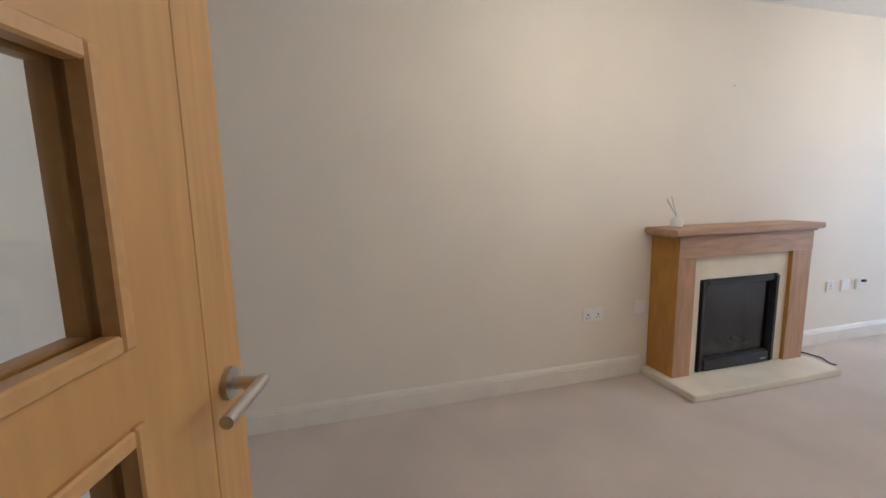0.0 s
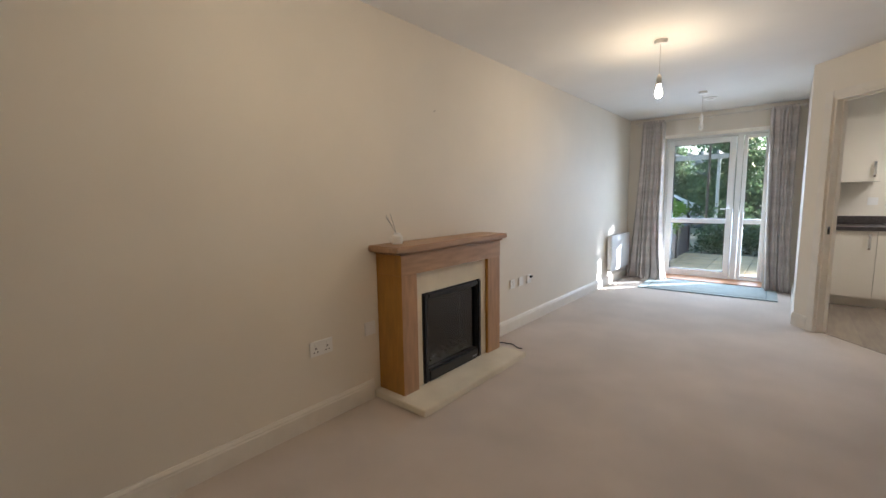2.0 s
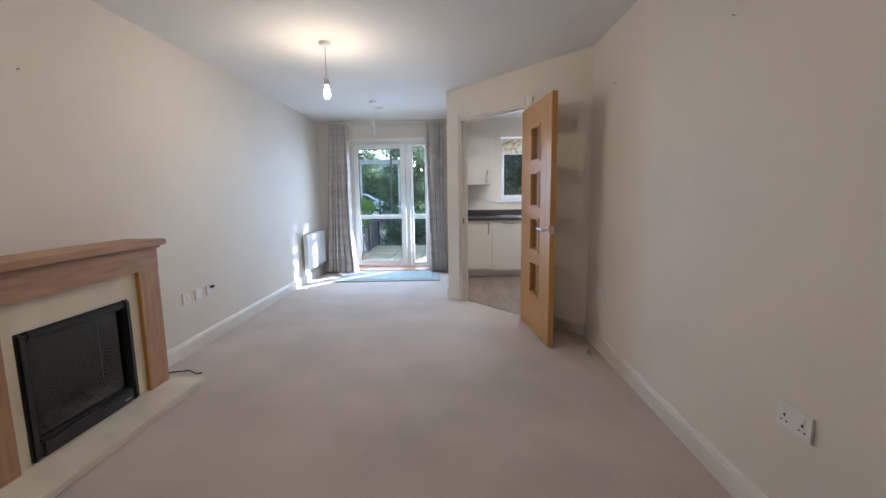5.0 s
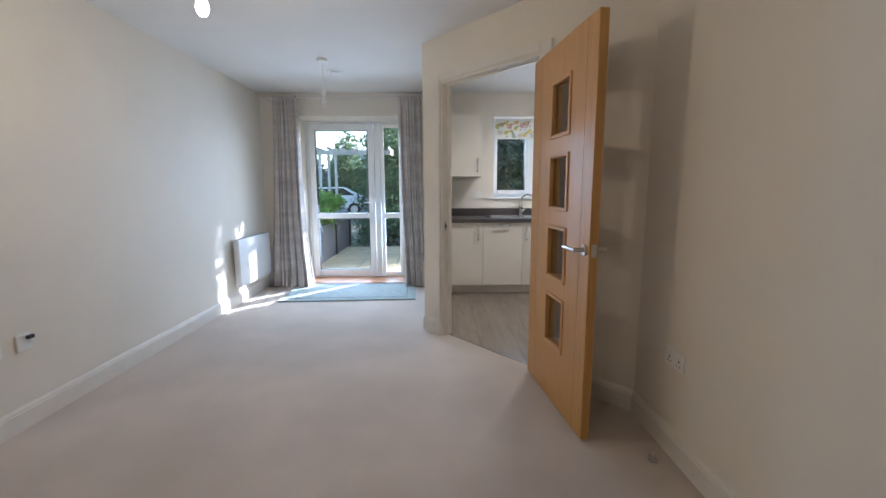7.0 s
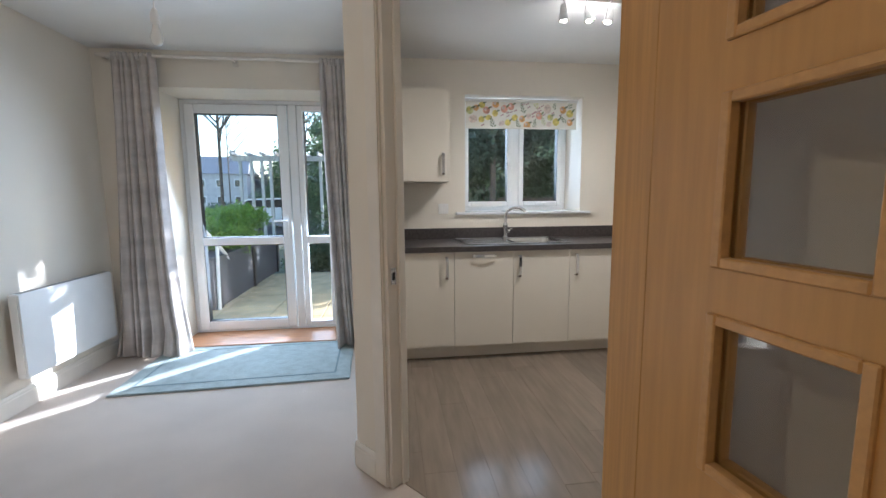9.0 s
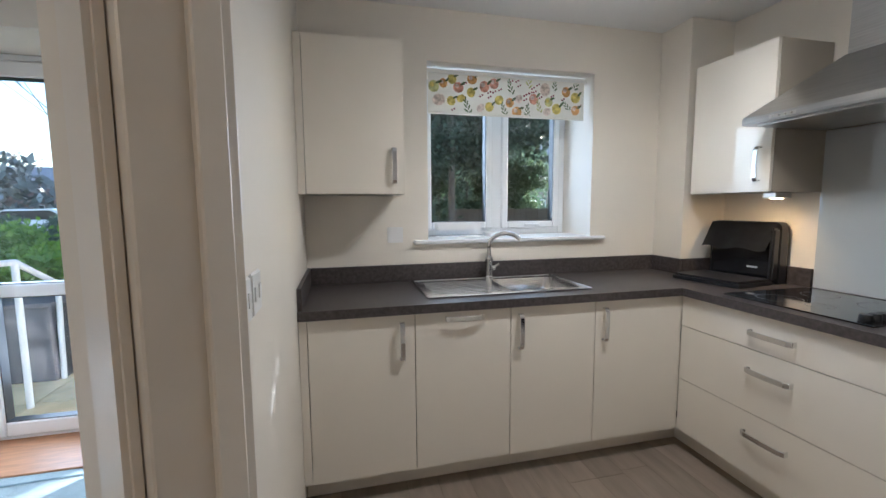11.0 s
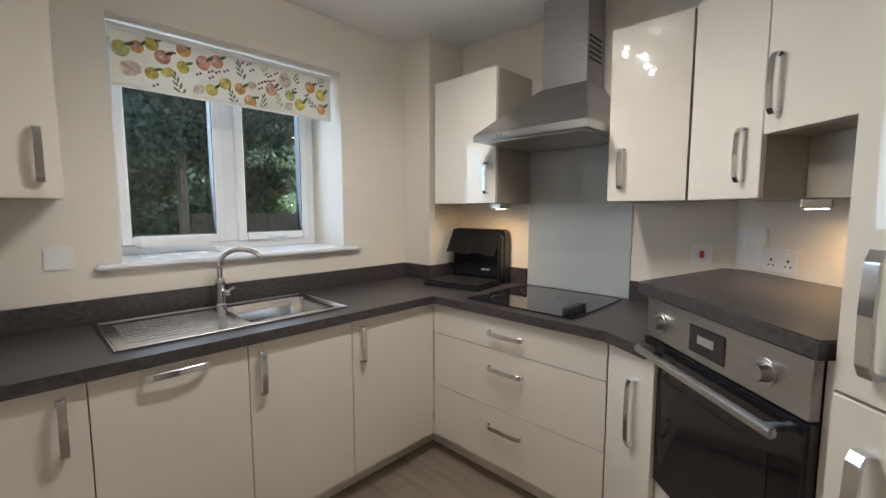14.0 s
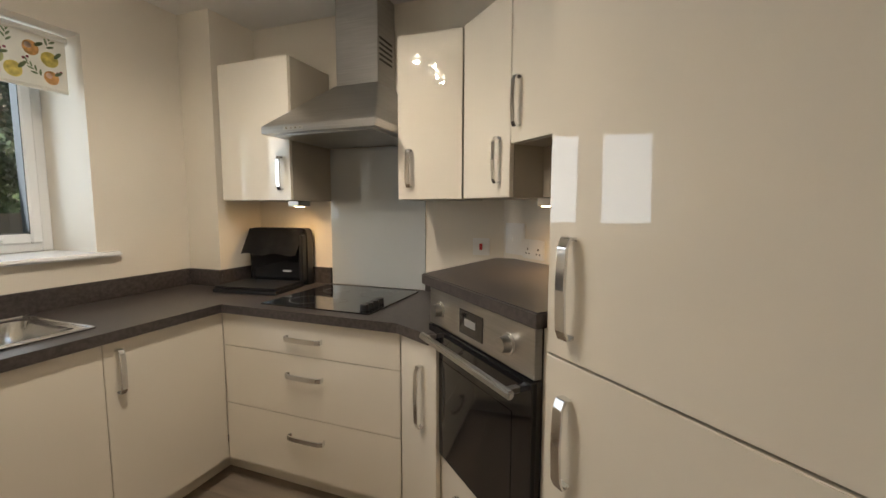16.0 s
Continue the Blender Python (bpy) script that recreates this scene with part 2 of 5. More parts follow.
def lathe(profile, seg=28):
    """Turn a list of (radius, height) round the z axis."""
    bm = bmesh.new()
    rings = [[bm.verts.new((r * math.cos(a), r * math.sin(a), z)) for a in (2 * math.pi * i / seg for i in range(seg))] for r, z in profile]
    for a, b in zip(rings, rings[1:]):
        for i in range(seg):
            bm.faces.new((a[i], a[(i + 1) % seg], b[(i + 1) % seg], b[i]))
    for ring, flip in ((rings[0], True), (rings[-1], False)):
        bm.faces.new(ring[::-1] if flip else ring)
    return bm


def prism(bm, pts, z0, z1):
    """An upright block over a plan outline (counter-clockwise)."""
    lo = [bm.verts.new((x, y, z0)) for x, y in pts]
    hi = [bm.verts.new((x, y, z1)) for x, y in pts]
    bm.faces.new(lo[::-1])
    bm.faces.new(hi)
    for i in range(len(pts)):
        j = (i + 1) % len(pts)
        bm.faces.new((lo[i], lo[j], hi[j], hi[i]))
    return bm


def tube(points, r, seg=10):
    bm = bmesh.new()
    pts = [Vector(p) for p in points]
    rings = []
    for i, p in enumerate(pts):
        d = (pts[min(i + 1, len(pts) - 1)] - pts[max(i - 1, 0)]).normalized()
        q = d.to_track_quat("Z", "Y")
        rings.append([bm.verts.new(p + q @ Vector((r * math.cos(a), r * math.sin(a), 0))) for a in (2 * math.pi * k / seg for k in range(seg))])
    for a, b in zip(rings, rings[1:]):
        for i in range(seg):
            bm.faces.new((a[i], a[(i + 1) % seg], b[(i + 1) % seg], b[i]))
    bm.faces.new(rings[0][::-1])
    bm.faces.new(rings[-1])
    return bm


def part(name, bm, material, parent=None, label="", smooth=False):
    bmesh.ops.recalc_face_normals(bm, faces=bm.faces[:])
    me = bpy.data.meshes.new(name)
    bm.to_mesh(me)
    bm.free()
    me.materials.append(material)
    if smooth:
        me.shade_smooth()
        me.set_sharp_from_angle(angle=radians(40))
    ob = new(name, me)
    if parent:
        ob.parent = parent
    if label:
        ob["label"] = label
    return ob


def thing(name, m, label, category, group=""):
    ob = new(name)
    ob.empty_display_size = 0.1
    ob.matrix_world = m
    return tagged(ob, label, category, group)


def setting(name, bm, material, label, category):
    return tagged(part(name, bm, material), label, category, kind="structure")


def wall_run(name, p, q, thick, label, openings=(), z0=0.0, z1=2.40, material=None, category="wall"):
    """A wall along p to q, its body on the right of that way, with openings (s0, s1, z0, z1)."""
    p, q = Vector(p), Vector(q)
    length = (q - p).length
    d = (q - p).normalized()
    n = Vector((d.y, -d.x))
    ss = sorted({0.0, length, *(o[0] for o in openings), *(o[1] for o in openings)})
    zs = sorted({z0, z1, *(o[2] for o in openings), *(o[3] for o in openings)})
    solid = lambda i, k: 0 <= i < len(ss) - 1 and 0 <= k < len(zs) - 1 and not any(
        o[0] <= (ss[i] + ss[i + 1]) / 2 <= o[1] and o[2] <= (zs[k] + zs[k + 1]) / 2 <= o[3] for o in openings)
    bm = bmesh.new()
    cache = {}

    def v(i, side, k):
        key = (i, side, k)
        if key not in cache:
            xy = p + d * ss[i] + n * (thick * side)
            cache[key] = bm.verts.new((xy.x, xy.y, zs[k]))
        return cache[key]

    for i in range(len(ss) - 1):
        for k in range(len(zs) - 1):
            if not solid(i, k):
                continue
            bm.faces.new((v(i, 0, k), v(i + 1, 0, k), v(i + 1, 0, k + 1), v(i, 0, k + 1)))
            bm.faces.new((v(i, 1, k), v(i, 1, k + 1), v(i + 1, 1, k + 1), v(i + 1, 1, k)))
            if not solid(i - 1, k):
                bm.faces.new((v(i, 0, k), v(i, 0, k + 1), v(i, 1, k + 1), v(i, 1, k)))
            if not solid(i + 1, k):
                bm.faces.new((v(i + 1, 0, k), v(i + 1, 1, k), v(i + 1, 1, k + 1), v(i + 1, 0, k + 1)))
            if not solid(i, k - 1):
                bm.faces.new((v(i, 0, k), v(i, 1, k), v(i + 1, 1, k), v(i + 1, 0, k)))
            if not solid(i, k + 1):
                bm.faces.new((v(i, 0, k + 1), v(i + 1, 0, k + 1), v(i + 1, 1, k + 1), v(i, 1, k + 1)))
    return setting(name, bm, material or WALL, label, category)


def skirting(p, q, label="white painted skirting board along the wall"):
    """Moulded board on the left of the way from p to q."""
    p, q = Vector(p), Vector(q)
    d = (q - p).normalized()
    n = Vector((-d.y, d.x))
    prof = ((0.0, 0.0), (0.016, 0.0), (0.016, 0.092), (0.013, 0.098), (0.013, 0.106), (0.008, 0.116), (0.006, 0.122), (0.0, 0.122))
    bm = bmesh.new()
    rows = [[bm.verts.new((*(e + n * o), z)) for o, z in prof] for e in (p, q)]
    for i in range(len(prof)):
        j = (i + 1) % len(prof)
        bm.faces.new((rows[0][i], rows[1][i], rows[1][j], rows[0][j]))
    bm.faces.new(rows[0])
    bm.faces.new(rows[1][::-1])
    return setting("baseboard", bm, TRIM, label, "skirting board")


# ---- shell ----
H = 2.40
RX = 3.265            # wide part, right wall
FAR = 7.985           # inner face of the outside wall
KX = 4.73             # kitchen, wall with the hob
A = Vector((2.06, 6.24))                       # angled wall, from its outer corner
B = Vector((RX, 4.823))
U = (B - A).normalized()
N = Vector((-U.y, U.x))
OP0, OP1, OPZ = 0.222, 1.190, 2.072             # opening in the angled wall, along it

setting("floor", bx(-0.2, 4.1, -1.4, FAR, -0.12, 0.0), CARPET, "short-pile beige fitted carpet with faint tread marks", "carpet")
wall_run("wall_west", (0, -0.1), (0, FAR), -0.2, "plain magnolia painted wall beside the fireplace")
wall_run("wall_north", (-0.2, FAR), (5.2, FAR), -0.49, "magnolia painted outside wall with deep window reveals",
         openings=((0.62, 1.94, 0.0, 2.125), (3.085, 4.14, 1.115, 2.12)), z0=-0.12)
wall_run("wall_partition", (2.06, FAR), (2.06, 6.24), -0.15, "magnolia painted partition beside the kitchen")
wall_run("wall_angled", A, A + U * 2.10, -0.09, "magnolia painted angled wall round the kitchen doorway", openings=((OP0, OP1, 0.0, OPZ),))
wall_run("wall_east", (RX, 4.823), (RX, 1.445), -0.15, "plain magnolia painted wall")
E0, E1 = Vector((RX, 1.445)), Vector((1.72, -0.1))   # angled entrance wall
ED = (E1 - E0).normalized()
EN = Vector((-ED.y, ED.x))
wall_run("wall_entry", E0, E1, -0.12, "magnolia painted angled wall round the entrance doorway", openings=((0.585, 1.445, 0.0, 2.045),))
wall_run("wall_south", (1.72, -0.1), (-0.2, -0.1), -0.2, "plain magnolia painted end wall")
for nm, b in (("north", (RX, 4.1, 1.60, 1.70)), ("east", (4.0, 4.1, -1.3, 1.60)), ("south", (1.55, 4.1, -1.4, -1.3)), ("west", (1.55, 1.65, -1.3, -0.302))):
    setting("wall_hall_" + nm, bx(*b, 0, H), WALL, "plain magnolia painted hall wall", "wall")
wall_run("wall_kitchen_east", (KX, FAR), (KX, 6.19), -0.3, "cream painted kitchen wall behind the hob")
O = Vector((4.085, 6.335))                       # raised oven unit, front corner
D = Vector((-0.682, -0.731)).normalized()
V = Vector((-D.y, D.x))                           # into the units
V = V if V.x > 0 else -V
K2 = Vector((KX, 6.19))
wall_run("wall_kitchen_angled", K2, K2 + D * 1.925, -0.2, "cream painted angled kitchen wall behind the oven")
setting("column", bx(4.42, KX, 7.75, FAR, 0, H), WALL, "cream painted boxed-in column in the kitchen corner", "column")
setting("ceiling", bx(-0.2, 5.2, -1.4, 8.475, H, H + 0.15), CEIL, "smooth white painted ceiling", "ceiling")

skirting((0, FAR), (0, 3.93))
skirting((0, 2.74), (0, -0.1))
skirting((RX, 1.445), (RX, 4.823))
a2 = A + U * (OP0 - 0.072)
skirting(tuple(a2), tuple(A))
b2 = A + U * (OP1 + 0.072)
skirting(tuple(B), tuple(b2))
skirting((2.06, 6.24), (2.06, FAR))
skirting((2.06, FAR), (1.76, FAR))
skirting((0.40, FAR), (0, FAR))


# ---- door linings ----
def lining(name, p, d, n, s0, s1, top, thick, label):
    """Frame in an opening: two jambs, head, stops and moulded architraves on the room side (-n)."""
    root = thing(name, Matrix.Translation((p.x, p.y, 0)), label, "door frame")
    root["kind"] = "structure"
    m = Matrix(((d.x, n.x, 0, 0), (d.y, n.y, 0, 0), (0, 0, 1, 0), (0, 0, 0, 1)))
    for a, b, z0, z1, nm in ((s0, s0 + 0.03, 0, top, "jamb"), (s1 - 0.03, s1, 0, top, "jamb"), (s0 + 0.03, s1 - 0.03, top - 0.03, top, "head")):
        bm = bx(a, b, -0.004, thick + 0.004, z0, z1, bevel=0.002)
        bm.transform(m)
        part(nm, bm, TRIM, root)
    for a, b, z0, z1 in ((s0 + 0.03, s0 + 0.042, 0, top - 0.03), (s1 - 0.042, s1 - 0.03, 0, top - 0.03), (s0 + 0.042, s1 - 0.042, top - 0.042, top - 0.03)):
        bm = bx(a, b, 0.048, 0.078, z0, z1, bevel=0.002)
        bm.transform(m)
        part("stop", bm, TRIM, root)
    for y0, y1, lap in ((-0.02, 0.0, 0.012), (thick, thick + 0.012, -0.012)):
        for a, b, z0, z1 in ((s0 - 0.07, s0 + lap, 0, top + 0.05), (s1 - lap, s1 + 0.07, 0, top + 0.05), (s0 + lap, s1 - lap, top - lap, top + 0.05)):
            bm = bx(a, b, y0, y1, z0, z1, bevel=0.006, seg=2)
            bm.transform(m)
            part("architrave", bm, TRIM, root)
    return root, m


frame_k, mk = lining("door_frame_1", A, U, N, OP0, OP1, OPZ, 0.09, "white painted lining of the kitchen doorway")
bm = bx(OP0 + 0.0295, OP0 + 0.034, 0.012, 0.036, 0.895, 0.965, bevel=0.001)
bm.transform(mk)
part("strike_plate", bm, CHROME, frame_k, "chrome strike plate")
bm = bx(OP0 + 0.030, OP0 + 0.0355, 0.018, 0.030, 0.915, 0.945)
bm.transform(mk)
part("latch_hole", bm, BLACK, frame_k)
lining("door_frame_2", E0, ED, EN, 0.585, 1.445, 2.045, 0.12, "white painted lining of the entrance doorway")


# ---- oak doors ----
def oak_door(name, hinge, yaw, width, glass, low, rose, label):
    """Leaf along local +x from the hinge, four square panes, lever handles on both faces. glass: the panes' two sides; low: the lowest pane's foot; rose: handle to edge."""
    hgt, th, HZ = 1.985, 0.044, 0.938
    root = thing(name, Matrix.Translation((*hinge, 0.012)) @ Matrix.Rotation(radians(yaw), 4, "Z"), label, "door")
    root["kind"] = "structure"
    lip, lock = 0.129, 0.105
    px0, px1 = glass
    rows = [(low + i * 0.389, low + i * 0.389 + 0.285) for i in range(4)]
    part("hinge_stile", bx(0, lip - 0.002, -th / 2, th / 2, 0, hgt, bevel=0.002), OAK_EDGE, root)
    part("lock_stile", bx(width - lock + 0.002, width, -th / 2, th / 2, 0, hgt, bevel=0.002), OAK_EDGE, root)
    bm = bmesh.new()
    box(bm, lip, px0, -th / 2, th / 2, 0, hgt)
    box(bm, px1, width - lock, -th / 2, th / 2, 0, hgt)
    zs = [0.0] + [z for r in rows for z in r] + [hgt]
    for z0, z1 in zip(zs[::2], zs[1::2]):
        box(bm, px0, px1, -th / 2, th / 2, z0, z1)
    bmesh.ops.remove_doubles(bm, verts=bm.verts, dist=0.0001)
    part("panel", bm, OAK, root)
    for z0, z1 in rows:
        w = 0.020
        bm = bmesh.new()
        for ya, yb in ((-th / 2 - 0.008, -0.006), (0.006, th / 2 + 0.008)):
            box(bm, px0 - 0.010, px0 + w - 0.010, ya, yb, z0 - 0.010, z1 + 0.010, bevel=0.003)
            box(bm, px1 - w + 0.010, px1 + 0.010, ya, yb, z0 - 0.010, z1 + 0.010, bevel=0.003)
            box(bm, px0 + w - 0.010, px1 - w + 0.010, ya, yb, z0 - 0.010, z0 + w - 0.010, bevel=0.003)
            box(bm, px0 + w - 0.010, px1 - w + 0.010, ya, yb, z1 - w + 0.010, z1 + 0.010, bevel=0.003)
        part("glazing_bead", bm, OAK_FRAME, root, "pale oak glazing bead")
        part("pane", bx(px0 + 0.002, px1 - 0.002, -0.003, 0.003, z0, z1), DOORPANE, root, "clear glass pane")
    for s in (-1, 1):
        bm = bmesh.new()
        cyl(bm, (width - rose, s * th / 2, HZ), (width - rose, s * (th / 2 + 0.009), HZ), 0.026, seg=28)
        cyl(bm, (width - rose, s * th / 2, HZ), (width - rose, s * (th / 2 + 0.052), HZ), 0.010, seg=16)
        grip = part("handle", bm, SATIN, root, "satin lever handle on a round rose", smooth=True)
        bm = cyl(bmesh.new(), (width - rose + 0.010, s * (th / 2 + 0.052), HZ), (width - 0.168, s * (th / 2 + 0.052), HZ), 0.0095, seg=16)
        part("lever", bm, SATIN, grip, smooth=True)
    for z in (0.22, 1.0, 1.76):
        part("hinge", cyl(bmesh.new(), (-0.006, th / 2, z - 0.05), (-0.006, th / 2, z + 0.05), 0.007, seg=12), SATIN, root, smooth=True)
    part("latch_plate", bx(width - 0.001, width + 0.002, -0.012, 0.012, HZ - 0.03, HZ + 0.03), SATIN, root)
    return root


oak_door("door_1", (2.808, 5.355), math.degrees(math.atan2(-0.79, 0.085)), 0.815, (0.306, 0.545), 0.336, 0.044, "oak veneer door with four square panes, standing wide open at the kitchen")
oak_door("door_2", (2.222, 0.440), math.degrees(math.atan2(0.223, -0.975)), 0.762, (0.283, 0.510), 0.304, 0.050, "oak veneer entrance door with four square panes, standing open")


# ---- french door ----
def bars(bm, x0, x1, z0, z1, y0, y1, w, bevel=0.005):
    """A rectangular frame of bars in the x-z plane."""
    box(bm, x0, x0 + w, y0, y1, z0, z1, bevel=bevel)
    box(bm, x1 - w, x1, y0, y1, z0, z1, bevel=bevel)
    box(bm, x0 + w, x1 - w, y0, y1, z0, z0 + w, bevel=bevel)
    box(bm, x0 + w, x1 - w, y0, y1, z1 - w, z1, bevel=bevel)
    return bm


def pane_in(name, x0, x1, z0, z1, y, parent, label="clear glass pane"):
    p = part(name, bx(x0, x1, y - 0.003, y + 0.003, z0, z1), PANE, parent, label)
    p.visible_shadow = False
    return p


FY = 8.385
root = thing("door_3", Matrix.Identity(4), "white plastic garden door with a fixed glazed sidelight", "garden door")
root["kind"] = "structure"
part("frame", bars(bmesh.new(), 0.42, 1.74, 0.0, 2.125, FY, FY + 0.07, 0.035), UPVC, root)
part("mullion", bx(1.335, 1.405, FY - 0.002, FY + 0.07, 0.035, 2.09, bevel=0.004), UPVC, root)
leaf = part("leaf", bars(bmesh.new(), 0.462, 1.328, 0.042, 2.085, FY - 0.018, FY + 0.055, 0.082, bevel=0.007), UPVC, root, "white plastic glazed door leaf")
part("midrail", bx(0.544, 1.246, FY - 0.018, FY + 0.055, 0.835, 0.905, bevel=0.007), UPVC, leaf)
seal = bmesh.new()
for z0, z1 in ((0.124, 0.835), (0.905, 2.003)):
    bars(seal, 0.543, 1.247, z0 - 0.001, z1 + 0.001, FY - 0.010, FY + 0.05, 0.006, bevel=0)
part("gasket", seal, BLACK, leaf, "black rubber gasket")
pane_in("pane", 0.544, 1.246, 0.124, 0.835, FY + 0.022, leaf)
pane_in("pane", 0.544, 1.246, 0.905, 2.003, FY + 0.022, leaf)
bm = bmesh.new()
box(bm, 1.275, 1.300, FY - 0.030, FY - 0.018, 0.89, 1.11, bevel=0.004)
cyl(bm, (1.288, FY - 0.03, 1.05), (1.288, FY - 0.06, 1.05), 0.009, seg=12)
box(bm, 1.178, 1.297, FY - 0.070, FY - 0.054, 1.042, 1.060, bevel=0.005)
part("handle", bm, UPVC, leaf, "white lever handle")
light = part("sidelight", bars(bmesh.new(), 1.412, 1.704, 0.042, 2.085, FY - 0.010, FY + 0.055, 0.046, bevel=0.006), UPVC, root)
part("midrail", bx(1.458, 1.658, FY - 0.010, FY + 0.055, 0.835, 0.905, bevel=0.006), UPVC, light)
pane_in("pane", 1.458, 1.658, 0.088, 0.835, FY + 0.022, light)
pane_in("pane", 1.458, 1.658, 0.905, 2.039, FY + 0.022, light)
bm = bmesh.new()
box(bm, 1.425, 1.445, FY - 0.025, FY - 0.010, 0.95, 1.09, bevel=0.004)
part("catch", bm, UPVC, light, "white window catch")
setting("threshold", bx(0.424, 1.736, FAR + 0.004, FY, -0.11, 0.022, bevel=0.004), THRESH, "reddish-brown wooden threshold board in the reveal", "threshold")


# ---- curtains, pole, rug, heater ----
def curtain(name, x_top, x_bot, label, seed):
    """Pleated cloth: folds gather at the head and spread to a pooled hem."""
    rng = random.Random(seed)
    nu, nv = 110, 44
    folds = [rng.uniform(-0.5, 0.5) for _ in range(9)]
    bm = bmesh.new()
    grid = []
    for j in range(nv + 1):
        v = j / nv
        x0 = x_top[0] + (x_bot[0] - x_top[0]) * v ** 1.5
        x1 = x_top[1] + (x_bot[1] - x_top[1]) * v ** 4
        row = []
        for i in range(nu + 1):
            u = i / nu
            k = u * 8
            f = folds[int(k) % 9] * (1 - k % 1) + folds[(int(k) + 1) % 9] * (k % 1)
            amp = (0.020 + 0.024 * v) * (0.75 + 0.5 * math.sin(4.7 * u + seed) ** 2)
            uu = u + 0.045 * math.sin(9.1 * u + seed) + 0.022 * math.sin(23 * u + 2 * seed)
            ph = 2 * math.pi * 6.5 * uu + f * 2.0 * v + 0.5 * math.sin(3 * v + 5 * u)
            y = amp * math.sin(ph) + 0.012 * math.sin(2.3 * ph + seed) * v
            x = x0 + (x1 - x0) * (u + 0.012 * math.cos(ph))
            z = 2.325 * (1 - v) + 0.012
            if v > 0.93:
                y -= (v - 0.93) * 1.1 * (0.5 + 0.5 * math.sin(7 * u + seed))
            row.append(bm.verts.new((x, 7.885 + y, z)))
        grid.append(row)
    for a, b in zip(grid, grid[1:]):
        for i in range(nu):
            bm.faces.new((a[i], a[i + 1], b[i + 1], b[i]))
    root = thing(name, Matrix.Identity(4), label, "curtain", "curtains at the garden door")
    cloth = part("cloth", bm, CURTAIN, root, smooth=True)
    cloth.data.set_sharp_from_angle(angle=radians(180))
    so = cloth.modifiers.new("thickness", "SOLIDIFY")
    so.thickness = 0.004
    bm = bmesh.new()
    for i in range(7):
        x = x_top[0] + (x_top[1] - x_top[0]) * (i + 0.5) / 7
        box(bm, x - 0.012, x + 0.012, 7.868, 7.906, 2.285, 2.345, bevel=0.005)
    part("heading_tape", bm, CURTAIN, root, "gathered curtain heading")
    return root


curtain("curtain", (0.195, 0.50), (0.05, 0.60), "grey woven full-length curtain drawn back, pooling on the carpet", 3)
curtain("curtain", (1.70, 1.985), (1.765, 2.035), "grey woven full-length curtain drawn back beside the partition", 8)
root = thing("curtain_pole", Matrix.Identity(4), "cream painted curtain pole above the garden door", "curtain pole")
part("pole", cyl(bmesh.new(), (0.10, 7.887, 2.325), (2.05, 7.887, 2.325), 0.014), POLE, root, smooth=True)
for x in (0.13, 1.05, 2.03):
    bm = bmesh.new()
    box(bm, x - 0.012, x + 0.012, 7.89, FAR - 0.001, 2.315, 2.335, bevel=0.003)
    box(bm, x - 0.02, x + 0.02, FAR - 0.009, FAR - 0.001, 2.29, 2.36, bevel=0.003)
    part("bracket", bm, POLE, root)
for i in range(12):
    x = (0.21 + 0.047 * i) if i < 6 else (1.71 + 0.047 * (i - 6))
    bm = bmesh.new()
    for k in range(12):
        a = 2 * math.pi * k / 12
        b = 2 * math.pi * (k + 1) / 12
        cyl(bm, (x, 7.887 + 0.021 * math.cos(a), 2.325 + 0.021 * math.sin(a)), (x, 7.887 + 0.021 * math.cos(b), 2.325 + 0.021 * math.sin(b)), 0.003, seg=6)
    part("ring", bm, POLE, root)

root = thing("rug", Matrix.Translation((1.15, 7.60, 0.001)) @ Matrix.Rotation(radians(2.5), 4, "Z"), "pale teal wool doormat rug with a darker border line", "rug")
part("mat", bx(-0.76, 0.76, -0.435, 0.435, 0, 0.013, bevel=0.005, seg=2), RUG, root)
part("border_line", bars(bmesh.new(), -0.66, 0.66, -0.335, 0.335, 0, 0.001, 0.014, bevel=0), RUG_LINE, root, "darker woven border line")
for o in root.children:
    if o.name.startswith("border_line"):
        o.rotation_euler = (radians(90), 0, 0)
        o.location = (0, 0, 0.0145)

root = thing("panel_heater", Matrix.Translation((0.0, 7.42, 0.2)), "slim white electric panel heater fixed low on the wall", "heater")
part("body", bx(0.03, 0.088, -0.41, 0.41, 0.0, 0.51, bevel=0.008, seg=2), HEATER, root)
bm = bmesh.new()
for i in range(26):
    y = -0.37 + i * 0.0296
    box(bm, 0.040, 0.078, y, y + 0.014, 0.508, 0.512)
part("grille", bm, GREYTXT, root, "slotted top grille")
for y in (-0.28, 0.28):
    part("bracket", bx(0.001, 0.031, y - 0.02, y + 0.02, 0.08, 0.42), HEATER, root)
part("control", bx(0.045, 0.080, 0.41, 0.418, 0.30, 0.40, bevel=0.003), GREYTXT, root)

